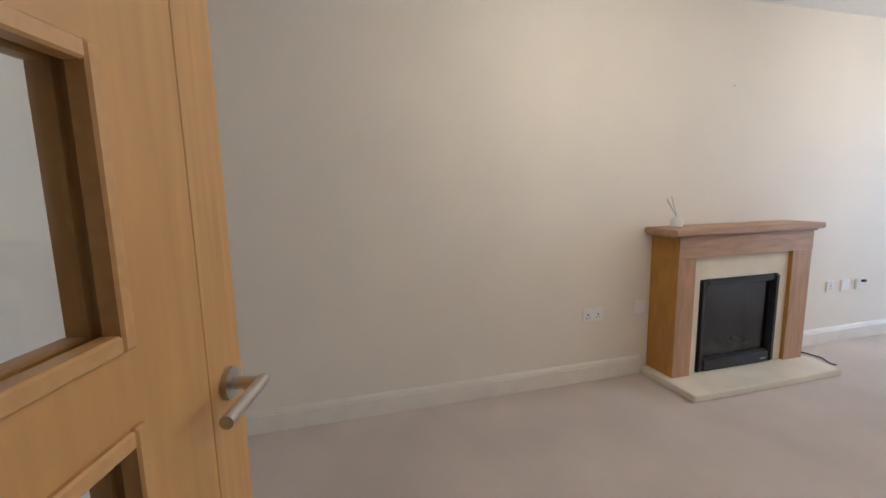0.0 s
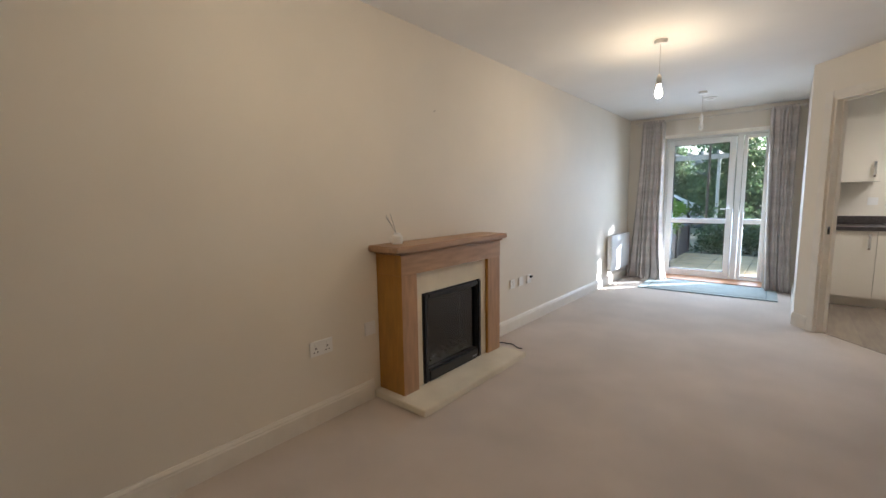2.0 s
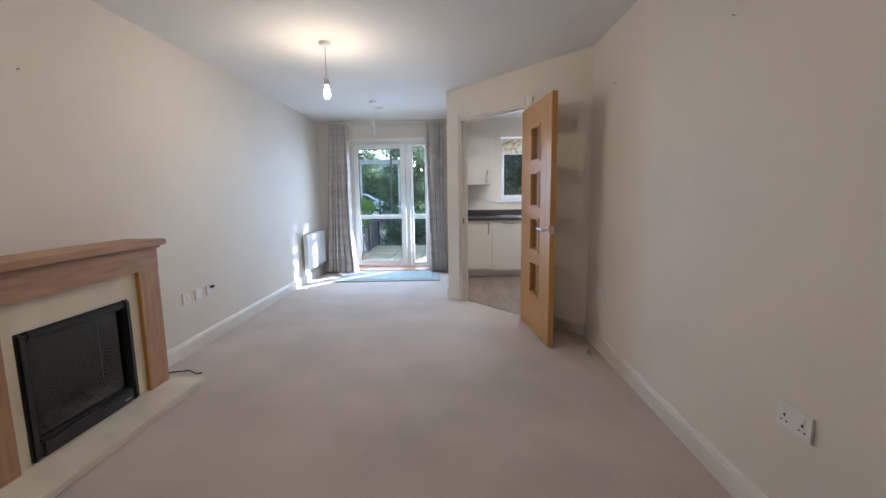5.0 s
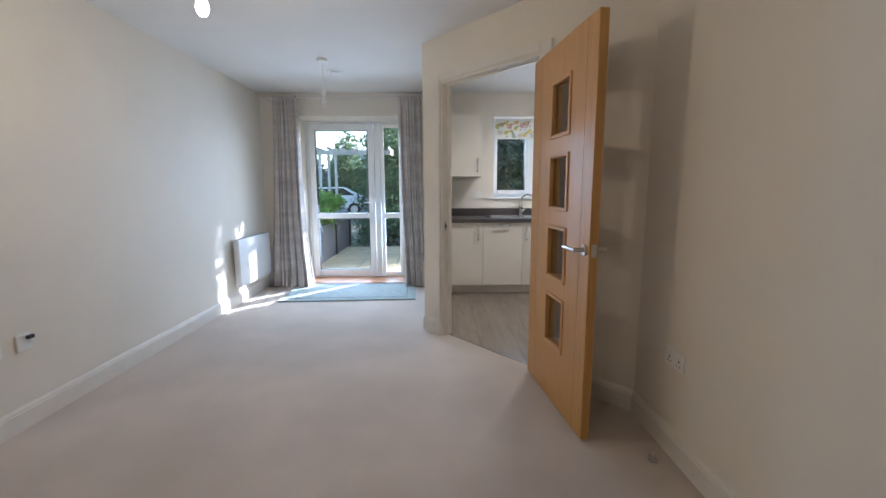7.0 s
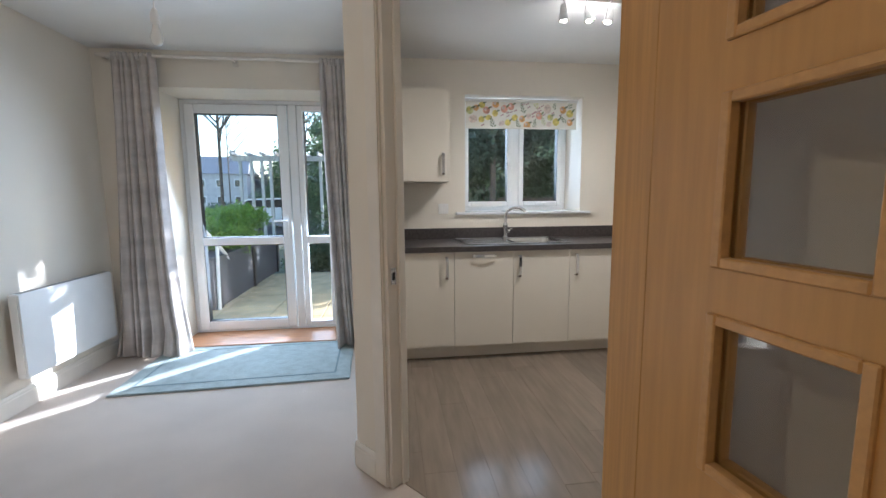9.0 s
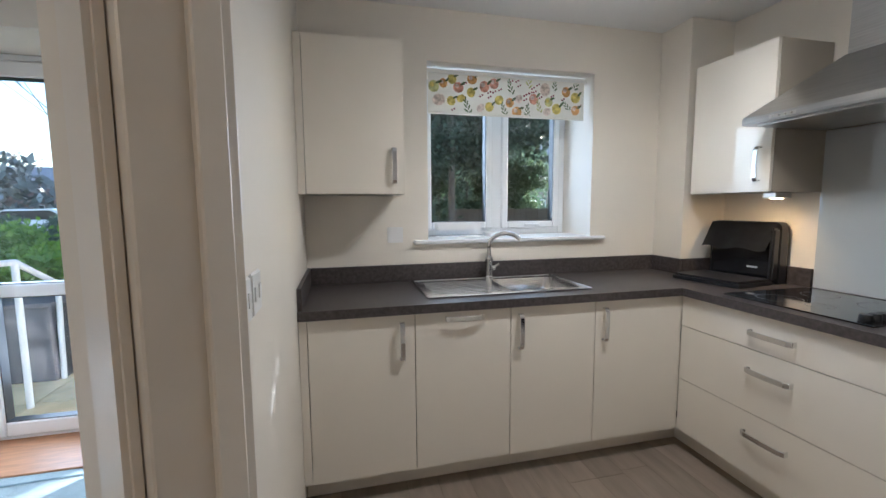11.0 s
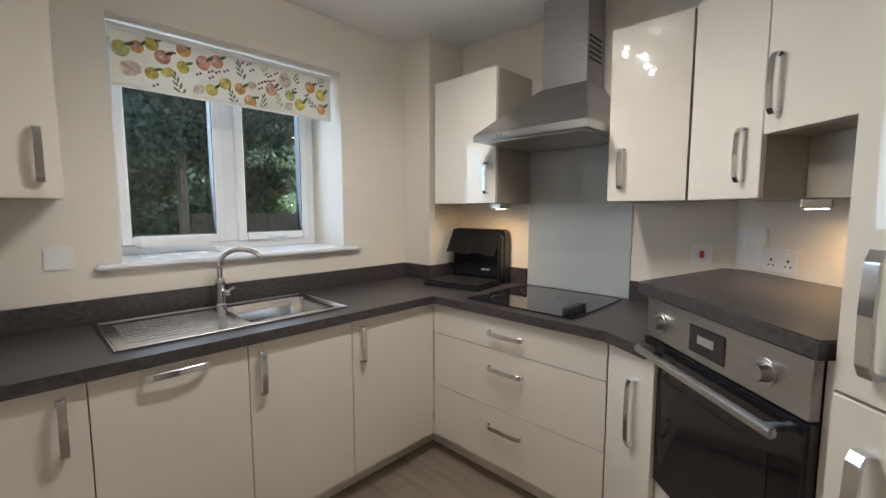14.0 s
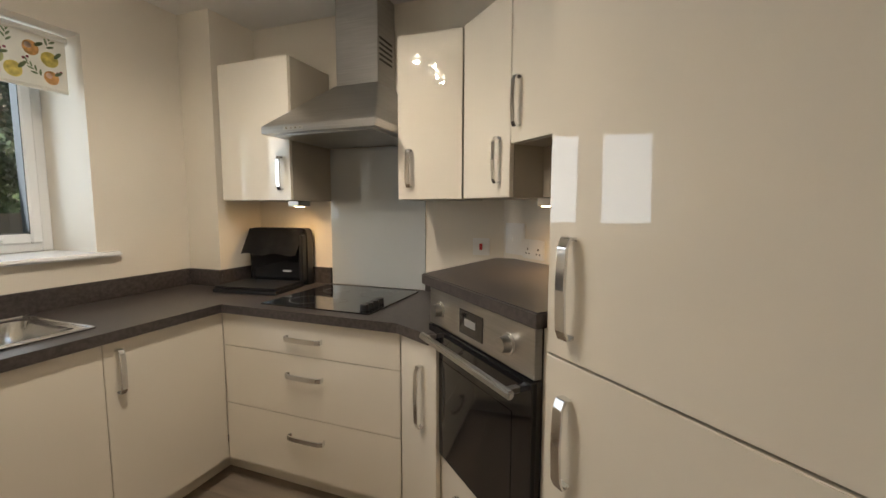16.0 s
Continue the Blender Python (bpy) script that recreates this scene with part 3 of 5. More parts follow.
# ---- fireplace ----
root = thing("fireplace", Matrix.Translation((0.0, 3.325, 0.0)), "oak veneer electric fireplace with cream stone inset and black fire", "fireplace")
part("hearth", bx(0.001, 0.445, -0.580, 0.600, 0.001, 0.046, bevel=0.005, seg=2), MARBLE, root, "cream polished stone hearth")
part("shelf", bx(0.001, 0.262, -0.592, 0.615, 0.944, 0.982, bevel=0.006, seg=2), SHELF_OAK, root, "oak mantel shelf")
part("bed_mould", bx(0.001, 0.240, -0.548, 0.582, 0.928, 0.944, bevel=0.005), SHELF_OAK, root)
for y0, y1 in ((-0.528, -0.395), (0.395, 0.562)):
    leg = part("leg", bx(0.001, 0.222, y0, y1, 0.046, 0.80, bevel=0.002), SIDE_OAK, root, "orange oak veneer leg")
    part("front_veneer", bx(0.2225, 0.2255, y0 + 0.001, y1 - 0.001, 0.047, 0.80, bevel=0.001), SURROUND, leg, "pinkish oak veneer front")
lintel = part("lintel", bx(0.001, 0.224, -0.529, 0.563, 0.80, 0.928, bevel=0.002), SIDE_OAK, root, "orange oak veneer lintel")
part("front_veneer", bx(0.2245, 0.228, -0.528, 0.562, 0.801, 0.927, bevel=0.001), SHELF_OAK, lintel, "pinkish oak veneer front")
for b in ((-0.395, -0.328, 0.046, 0.80), (0.322, 0.395, 0.046, 0.80), (-0.328, 0.322, 0.655, 0.80)):
    part("inset_panel", bx(0.02, 0.200, *b), MARBLE, root, "cream stone inset panel")
fire = part("fire_frame", bmesh.new(), BLACK, root, "black metal electric fire surround")
bm = bmesh.new()
y0, y1, z0, z1 = -0.328, 0.322, 0.047, 0.655
for a, b, c, d in ((y0, y0 + 0.046, z0, z1), (y1 - 0.046, y1, z0, z1), (y0 + 0.046, y1 - 0.046, z1 - 0.046, z1), (y0 + 0.046, y1 - 0.046, z0, z0 + 0.085)):
    box(bm, 0.03, 0.216, a, b, c, d, bevel=0.012, seg=2)
bm.to_mesh(fire.data)
bm.free()
part("firebox", bx(0.030, 0.036, y0 + 0.046, y1 - 0.046, z0 + 0.085, z1 - 0.046), BLACK, fire, "black firebox back")
part("screen", bx(0.176, 0.181, y0 + 0.044, y1 - 0.044, z0 + 0.083, z1 - 0.044), SCREEN, fire, "dark reflective fire screen")
bm = bmesh.new()
rng = random.Random(5)
for i in range(26):
    m = Matrix.Translation((0.115 + rng.uniform(-0.03, 0.03), y0 + 0.10 + rng.random() * 0.45, z0 + 0.10 + rng.random() * 0.05)) @ Euler((rng.random() * 6, rng.random() * 6, 0)).to_matrix().to_4x4() @ Matrix.Diagonal((1, 1.5, 0.8, 1))
    bmesh.ops.create_icosphere(bm, subdivisions=1, radius=rng.uniform(0.014, 0.024), matrix=m)
part("fuel_bed", bm, COALS, fire, "grey imitation coals")["kind"] = "stuff"
part("badge", bx(0.2165, 0.2175, 0.20, 0.25, 0.075, 0.085), GREYTXT, fire)

root = thing("reed_diffuser", Matrix.Translation((0.105, 2.885, 0.983)), "white ceramic reed diffuser with pale sticks on the mantel", "diffuser")
part("pot", lathe([(0.030, 0.0), (0.034, 0.004), (0.036, 0.03), (0.033, 0.052), (0.022, 0.058), (0.020, 0.066), (0.023, 0.070)]), PLASTIC, root, smooth=True)
for i, (a, b) in enumerate(((-0.03, 0.02), (-0.045, -0.005), (-0.02, -0.02))):
    part("reed", cyl(bmesh.new(), (0.004 * i, 0, 0.05), (a * 0.6, -0.055 + b, 0.19 - 0.01 * i), 0.0022, seg=6), PALEPOST, root)
root = thing("power_cable", Matrix.Translation((0.0, 3.9, 0.0)), "black power cable curling on the carpet beside the hearth", "cable")
pts = []
for i in range(41):
    t = i / 40
    pts.append((0.10 + 0.30 * t - 0.08 * max(0, t - 0.7) * 3, 0.05 + 0.16 * math.sin(t * 2.6) + 0.05 * math.sin(7 * t), 0.0075 + 0.035 * max(0, 1 - t * 4)))
part("flex", tube(pts, 0.0045), BLACK, root, smooth=True)
part("plug", bx(0.055, 0.105, 0.03, 0.075, 0.02, 0.055, bevel=0.006), BLACK, root)


# ---- sockets ----
def plate(name, m, w, h, label, rockers=1, red=False, holes=True, group="", category="socket"):
    """A moulded plate in the local x-z plane facing -y."""
    root = thing(name, m, label, category, group)
    part("faceplate", bx(-w / 2, w / 2, -0.009, -0.0005, -h / 2, h / 2, bevel=0.003, seg=2), PLASTIC, root)
    for i in range(rockers):
        x = (i - (rockers - 1) / 2) * (w / max(rockers, 1))
        part("rocker", bx(x - 0.008, x + 0.008, -0.0125, -0.009, (0.010 if holes else -0.016), (0.030 if holes else 0.016), bevel=0.002), RED if red else PLASTIC, root)
        if holes:
            bm = bmesh.new()
            box(bm, x - 0.004, x + 0.004, -0.0095, -0.0085, -0.004, 0.006)
            box(bm, x - 0.015, x - 0.007, -0.0095, -0.0085, -0.022, -0.017)
            box(bm, x + 0.007, x + 0.015, -0.0095, -0.0085, -0.022, -0.017)
            part("pin_holes", bm, BLACK, root)
    return root


def on_wall(x, y, z, facing):
    return Matrix.Translation((x, y, z)) @ Matrix.Rotation(radians(facing), 4, "Z")


W, E, S = 90, -90, 0     # plates on the west wall face east, and so on
plate("wall_socket", on_wall(0, 2.37, 0.44, W), 0.148, 0.086, "white double wall socket low on the wall", rockers=2, group="sockets")
plate("fused_spur", on_wall(0, 2.725, 0.46, W), 0.086, 0.086, "white fused spur beside the fireplace", holes=False, category="switch")
for i, y in enumerate((4.46, 4.62, 4.78)):
    plate("wall_socket", on_wall(0, y, 0.45, W), 0.086, 0.086, ("white single wall socket", "white blank television plate", "white telephone point with a plug in it")[i] + " low on the wall", rockers=1 if i == 0 else 0, group="sockets")
root = thing("telephone_plug", on_wall(0, 4.79, 0.47, W), "small black plug in the telephone point", "plug")
part("plug_body", bx(-0.006, 0.03, -0.03, -0.0095, -0.008, 0.012, bevel=0.003), BLACK, root)
plate("wall_socket", on_wall(RX, 2.635, 0.47, E), 0.148, 0.088, "white double wall socket low on the wall", rockers=2, group="sockets")
plate("wall_socket", on_wall(RX, 4.46, 0.46, E), 0.148, 0.088, "white double wall socket behind the open door", rockers=2, group="sockets")
for x, y, z in ((0.0, 3.376, 1.873), (RX, 3.10, 1.933), (RX, 4.325, 1.986)):
    s = 1 if x == 0 else -1
    root = thing("picture_nail", Matrix.Translation((x, y, z)), "small bare picture nail in the wall", "nail", "picture nails")
    part("nail", cyl(bmesh.new(), (s * 0.0002, 0, 0), (s * 0.018, 0, 0.004), 0.003, seg=8), SATIN, root)
root = thing("door_stop", Matrix.Translation((3.16, 4.40, 0.0)), "small brown door stop screwed to the carpet", "door stop")
part("buffer", lathe([(0.022, 0.0), (0.022, 0.006), (0.013, 0.012), (0.014, 0.035), (0.008, 0.04)]), SATIN, root, smooth=True)


# ---- ceiling lamps ----
def pendant(place, lit, label):
    root = thing("pendant_lamp", Matrix.Translation(place), label, "ceiling lamp", "pendant lamps")
    part("rose", lathe([(0.022, -0.030), (0.040, -0.026), (0.046, -0.010), (0.046, -0.0005)]), PLASTIC, root, smooth=True)
    part("flex", cyl(bmesh.new(), (0, 0, -0.25), (0, 0, -0.028), 0.0035, seg=8), PLASTIC, root)
    part("holder", lathe([(0.019, -0.315), (0.020, -0.29), (0.017, -0.262), (0.009, -0.245)]), PLASTIC if not lit else SATIN, root, smooth=True)
    b = part("bulb", lathe([(0.004, -0.415), (0.015, -0.411), (0.024, -0.396), (0.027, -0.380), (0.023, -0.358), (0.015, -0.335), (0.013, -0.315)]), BULB_ON if lit else BULB_OFF, root, "lit warm bulb" if lit else "unlit pearl bulb", smooth=True)
    b.visible_shadow = not lit
    return root


pendant((1.16, 4.62, H), True, "bare lit bulb hanging from a white ceiling rose")
pendant((1.13, 2.15, H), True, "bare lit bulb hanging from a white ceiling rose")
pendant((1.14, 6.64, H), False, "bare unlit bulb hanging from a white ceiling rose")
root = thing("ceiling_vent", Matrix.Translation((1.16, 7.03, H)), "small round white ceiling air valve", "vent")
part("rim", lathe([(0.050, -0.012), (0.072, -0.010), (0.078, -0.0005)]), PLASTIC, root, smooth=True)
part("disc", lathe([(0.030, -0.030), (0.044, -0.026), (0.044, -0.018), (0.012, -0.012)]), PLASTIC, root, smooth=True)

root = thing("spotlight_bar", Matrix.Translation((3.46, 6.80, H)), "brushed chrome ceiling bar with four lit spotlights", "ceiling lamp")
part("bar", bx(-0.26, 0.26, -0.025, 0.025, -0.028, -0.0005, bevel=0.006, seg=2), CHROME, root)
for i in range(4):
    x = -0.21 + 0.14 * i
    tilt = Vector(((0.05, 0.16, -0.10, 0.22)[i], (0.12, -0.04, 0.06, 0.14)[i], -0.85)).normalized()
    p0 = Vector((x, 0, -0.028))
    p1 = Vector((x, 0, -0.07))
    arm = part("arm", cyl(bmesh.new(), p0, p1, 0.007, seg=10), CHROME, root, smooth=True)
    part("head", cyl(bmesh.new(), p1 - tilt * 0.01, p1 + tilt * 0.075, 0.018, 0.030, seg=20), CHROME, arm, "chrome spotlight head", smooth=True)
    part("lens", cyl(bmesh.new(), p1 + tilt * 0.0755, p1 + tilt * 0.0795, 0.018, seg=20), SPOT_ON, arm, "lit bulb face")
    lp = Vector((3.46, 6.80, H)) + p1 + tilt * 0.115
    spotlight("spot_glow", lp, lp + tilt, 3.1, (1.0, 0.88, 0.72), 0.014)

# ---- kitchen window ----
WY = 8.32
root = thing("window_1", Matrix.Identity(4), "white plastic kitchen window with two side-by-side casements", "window")
root["kind"] = "structure"
part("window_frame", bars(bmesh.new(), 2.886, 3.940, 1.120, 2.119, WY, WY + 0.07, 0.045), UPVC, root)
part("mullion", bx(3.385, 3.475, WY - 0.002, WY + 0.07, 1.165, 2.074, bevel=0.004), UPVC, root)
for x0, x1 in ((2.928, 3.398), (3.462, 3.945 - 0.05)):
    sash = part("casement", bars(bmesh.new(), x0, x1, 1.162, 2.077, WY - 0.020, WY + 0.05, 0.048, bevel=0.008), UPVC, root)
    g = bars(bmesh.new(), x0 + 0.046, x1 - 0.046, 1.208, 2.031, WY - 0.012, WY + 0.045, 0.005, bevel=0)
    part("gasket", g, BLACK, sash)
    pane_in("pane", x0 + 0.048, x1 - 0.048, 1.210, 2.029, WY + 0.02, sash)
    xm = (x0 + x1) / 2
    bm = bx(xm - 0.055, xm + 0.055, WY - 0.048, WY - 0.034, 1.178, 1.196, bevel=0.005)
    box(bm, xm + 0.03, xm + 0.06, WY - 0.040, WY - 0.020, 1.172, 1.200, bevel=0.004)
    part("casement_handle", bm, UPVC, sash, "white window handle")
part("window_sill", bx(2.795, 4.03, 7.940, WY, 1.099, 1.122, bevel=0.008, seg=2), UPVC, root, "white sill board")
root = thing("sill_dish", Matrix.Translation((3.34, 8.20, 1.122)), "small white dish standing on the window sill", "dish")
part("bowl", lathe([(0.035, 0.0), (0.042, 0.004), (0.047, 0.026), (0.044, 0.028), (0.038, 0.008)]), PLASTIC, root, smooth=True)
root = thing("sill_tray", Matrix.Translation((3.12, 8.19, 1.122)), "shallow clear plastic tray on the window sill", "tray")
bm = bars(bmesh.new(), -0.14, 0.14, -0.05, 0.05, 0, 0.045, 0.005, bevel=0)
bmesh.ops.rotate(bm, verts=bm.verts, cent=(0, 0, 0), matrix=Matrix.Rotation(radians(90), 3, "X"))
bmesh.ops.translate(bm, verts=bm.verts, vec=(0, 0, 0.045))
box(bm, -0.139, 0.139, -0.049, 0.049, 0.0, 0.004)
part("tray_body", bm, PLASTIC, root)

# ---- floral roman blind ----
BY = 8.055
root = thing("window_blind", Matrix.Identity(4), "white roller blind printed with orange fruit, flowers and leaves, half raised", "blind")
part("headrail", cyl(bmesh.new(), (2.90, BY + 0.02, 2.088), (3.925, BY + 0.02, 2.088), 0.022), PLASTIC, root, smooth=True)
cloth = part("cloth", bx(2.905, 3.915, BY, BY + 0.003, 1.862, 2.085), BLINDC, root)
part("bottom_bar", bx(2.905, 3.915, BY - 0.004, BY + 0.008, 1.850, 1.864, bevel=0.003), BLINDC, root)
rng = random.Random(21)


def disc(bm, cx, cz, r, y, seg=14, sx=1.0, rot=0.0):
    c, s = math.cos(rot), math.sin(rot)
    vs = []
    for k in range(seg):
        a = 2 * math.pi * k / seg
        px, pz = r * sx * math.cos(a), r * math.sin(a)
        vs.append(bm.verts.new((cx + c * px - s * pz, y, min(max(cz + s * px + c * pz, 1.866), 2.075))))
    bm.faces.new(vs)


prints = [bmesh.new() for _ in BLOOM]
placed = []


def sprig(cx, cz, size, turn, k):
    """A curved stem with paired pointed leaves."""
    for n in range(7):
        t = n / 6
        x, z = cx + size * t * math.cos(turn), cz + size * t * math.sin(turn)
        a = turn + (0.75 if n % 2 else -0.75) * (1 - 0.6 * t)
        l = size * (0.24 - 0.06 * t)
        disc(prints[k], x + l * math.cos(a), z + l * math.sin(a), l * 0.30, BY - 0.0012, 8, 3.2, a)


for i in range(300):
    cx, cz = rng.uniform(2.93, 3.89), rng.uniform(1.875, 2.065)
    kind = "fruit" if i < 30 else "sprig" if i < 80 else "blush" if i < 160 else "sprig" if i < 230 else "berry"
    r = {"fruit": rng.uniform(0.024, 0.034), "blush": rng.uniform(0.024, 0.036), "sprig": 0.030, "berry": 0.009}[kind]
    if any((cx - a) ** 2 + (cz - b) ** 2 < (r + c) ** 2 * 0.95 for a, b, c in placed):
        continue
    placed.append((cx, cz, r))
    if kind == "fruit":
        k = rng.choice((0, 1, 2, 2, 5))
        disc(prints[k], cx, cz, r, BY - 0.0010, 18, rng.uniform(0.9, 1.05))
        disc(prints[3 if k < 2 else 2], cx - r * 0.3, cz + r * 0.25, r * 0.42, BY - 0.0016)
        disc(prints[4], cx + r * 0.9, cz + r * 0.75, r * 0.24, BY - 0.0018, 8, 2.6, rng.uniform(0.2, 0.9))
    elif kind == "blush":
        disc(prints[rng.choice((3, 3, 2))], cx, cz, r, BY - 0.0006, 9, rng.uniform(0.7, 1.2), rng.uniform(0, 3))
    elif kind == "sprig":
        t = rng.uniform(0.6, 2.4)
        sprig(cx - 0.032 * math.cos(t), cz - 0.032 * math.sin(t), rng.uniform(0.060, 0.085), t, 4 if rng.random() < 0.75 else 5)
    else:
        for q in (-1, 1):
            disc(prints[6], cx + q * 0.007, cz + q * 0.004, 0.0058, BY - 0.0008, 10)
for bm, m in zip(prints, BLOOM):
    part("printed_pattern", bm, m, root)["kind"] = "stuff"


# ---- kitchen units ----
def bar_handle(parent, p, q, out, w=0.011):
    """Chrome bow handle between p and q, standing off along out."""
    p, q, out = Vector(p), Vector(q), Vector(out)
    side = (q - p).normalized().cross(out) * w
    bm = bmesh.new()
    prof = [(0.0, 0.0, 0.010), (0.0, 0.022, 0.010), (0.10, 0.031, 0.008), (0.5, 0.034, 0.007), (0.90, 0.031, 0.008), (1.0, 0.022, 0.010), (1.0, 0.0, 0.010)]
    rings = []
    for i, (t, o, th) in enumerate(prof):
        c = p.lerp(q, t) + out * o
        tang = (q - p).normalized()
        inward = (-out if 0 < i < 6 else tang * (1 if i == 0 else -1)) * th
        rings.append([bm.verts.new(c + side), bm.verts.new(c - side), bm.verts.new(c - side + inward), bm.verts.new(c + side + inward)])
    for a, b in zip(rings, rings[1:]):
        for k in range(4):
            bm.faces.new((a[k], a[(k + 1) % 4], b[(k + 1) % 4], b[k]))
    bm.faces.new(rings[0])
    bm.faces.new(rings[-1][::-1])
    bmesh.ops.bevel(bm, geom=bm.edges[:], offset=0.0015, segments=1, affect="EDGES", clamp_overlap=True)
    return part("handle", bm, CHROME, parent, "chrome bow handle")


def unit(name, m, w, depth, z0, z1, fronts, label, category, group="", lower=0.0):
    """A cabinet: local x along the front from 0 to w, y from 0 (front) back to depth. fronts: (x0, x1, z0, z1, handle)."""
    root = thing(name, m, label, category, group)
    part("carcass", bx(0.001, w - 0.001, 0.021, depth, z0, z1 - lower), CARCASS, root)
    for x0, x1, a, b, handle in fronts:
        d = part("drawer_front" if b - a < 0.34 and x1 - x0 > 0.5 else "cabinet_door", bx(x0 + 0.0015, x1 - 0.0015, 0, 0.019, a + 0.0015, b - 0.0015, bevel=0.0015, seg=2), CREAM, root)
        if handle:
            hx0, hz0, hx1, hz1 = handle
            bar_handle(d, (hx0, 0, hz0), (hx1, 0, hz1), (0, -1, 0))
    return root


DZ0, DZ1 = 0.120, 0.848
WF = 7.40
south = lambda x: Matrix.Translation((x, WF, 0))
runs = ((2.245, 2.699, "v", 2.640), (2.699, 3.152, "h", 2.925), (3.152, 3.600, "v", 3.198), (3.600, 4.112, "v", 3.648))
for i, (x0, x1, kind, hx) in enumerate(runs):
    w = x1 - x0
    hd = (hx - x0, 0.645, hx - x0, 0.815) if kind == "v" else (hx - x0 - 0.09, 0.815, hx - x0 + 0.09, 0.815)
    made = unit("base_cabinet" if kind == "v" else "dishwasher", south(x0), w, 0.55, DZ0, DZ1, [(0, w, DZ0, DZ1, hd)],
         ("cream gloss base cabinet with a chrome handle under the worktop", "integrated dishwasher behind a cream gloss door with a level handle",
          "cream gloss base cabinet under the steel sink", "cream gloss corner base cabinet beside the drawers")[i], "cabinet" if kind == "v" else "dishwasher", "base cabinets", 0.16 if i == 2 else 0.0)
    if i == 0:
        part("infill", bx(-0.033, -0.001, 0.002, 0.019, DZ0, DZ1), CREAM, made)
west = lambda y: Matrix.Translation((4.11, y, 0)) @ Matrix.Rotation(radians(-90), 4, "Z")
dz = (0.120, 0.404, 0.688, 0.848)
unit("drawer_unit", west(7.40 - 0.001), 0.935, 0.58, DZ0, DZ1,
     [(0, 0.935, dz[k], dz[k + 1], (0.375, (0.311, 0.597, 0.765)[k], 0.565, (0.311, 0.597, 0.765)[k])) for k in range(3)],
     "cream gloss three-drawer unit with chrome handles under the hob", "drawers", "base cabinets")
ca, cb = Vector((4.11, 6.462)), Vector((3.985, 6.262))
cd = (cb - ca).normalized()
slim_yaw = math.degrees(math.atan2(cd.y, cd.x))
unit("slim_cabinet", Matrix.Translation((ca.x, ca.y, 0)) @ Matrix.Rotation(radians(slim_yaw), 4, "Z"), (cb - ca).length, 0.20, DZ0, DZ1,
     [(0, (cb - ca).length, DZ0, DZ1, ((cb - ca).length * 0.62, 0.52, (cb - ca).length * 0.62, 0.76))],
     "narrow angled cream gloss cabinet beside the oven", "cabinet", "base cabinets")
root = thing("plinth", Matrix.Identity(4), "cream plinth board under the base units", "plinth")
part("plinth_board", bx(2.212, 4.21, 7.50, 7.516, 0.001, 0.119), CREAM, root)
part("plinth_board", bx(4.20, 4.216, 6.40, 7.50, 0.001, 0.119), CREAM, root)

# worktop: L shape with a splayed end, upstand along the walls
root = thing("worktop", Matrix.Identity(4), "dark slate-grey laminate worktop with matching upstand", "worktop")
bm = bmesh.new()
HX0, HX1, HY0, HY1 = 3.205, 3.592, 7.512, 7.852          # cut-out under the sink bowl
back = FAR - 0.003
for pts in ([(2.212, 7.376), (HX0, 7.376), (HX0, back), (2.212, back)], [(HX0, 7.376), (HX1, 7.376), (HX1, HY0), (HX0, HY0)],
            [(HX0, HY1), (HX1, HY1), (HX1, back), (HX0, back)],
            [(HX1, 7.376), (4.085, 7.376), (4.085, 6.468), (3.995, 6.300), (4.30, 6.03), (KX - 0.003, 6.30), (KX - 0.003, 7.748), (4.418, 7.748), (4.418, back), (HX1, back)]):
    prism(bm, pts, 0.850, 0.890)
top = part("top", bm, WORKTOP, root)
for b in ((2.230, 4.400, FAR - 0.021, FAR - 0.003), (2.212, 2.230, 7.39, FAR - 0.003), (4.400, 4.418, 7.735, FAR - 0.003), (4.418, KX - 0.021, 7.728, 7.747),
          (KX - 0.021, KX - 0.003, 7.215, 7.728), (KX - 0.021, KX - 0.003, 6.25, 6.612)):
    part("upstand", bx(*b, 0.890, 0.985, bevel=0.002), WORKTOP, root)

# sink and tap
root = thing("sink", Matrix.Translation((3.200, 7.695, 0.891)), "stainless steel inset sink with a ribbed drainer", "sink")
bx0, bx1, by0, by1 = 0.012, 0.385, -0.175, 0.150
bm = bmesh.new()
xs, ys = (-0.425, bx0, bx1, 0.425), (-0.22, by0, by1, 0.22)
for i in range(3):
    for j in range(3):
        if (i, j) != (1, 1):
            box(bm, xs[i], xs[i + 1], ys[j], ys[j + 1], 0.0, 0.005)
bmesh.ops.remove_doubles(bm, verts=bm.verts, dist=0.0001)
part("rim", bm, SINK, root)
part("rolled_edge", (lambda b: (bmesh.ops.rotate(b, verts=b.verts, cent=(0, 0, 0), matrix=Matrix.Rotation(radians(-90), 3, "X")), b)[1])(bars(bmesh.new(), -0.428, 0.428, -0.223, 0.223, -0.009, 0.0, 0.012, bevel=0.003)), SINK, root)
bm = bmesh.new()
loops = []
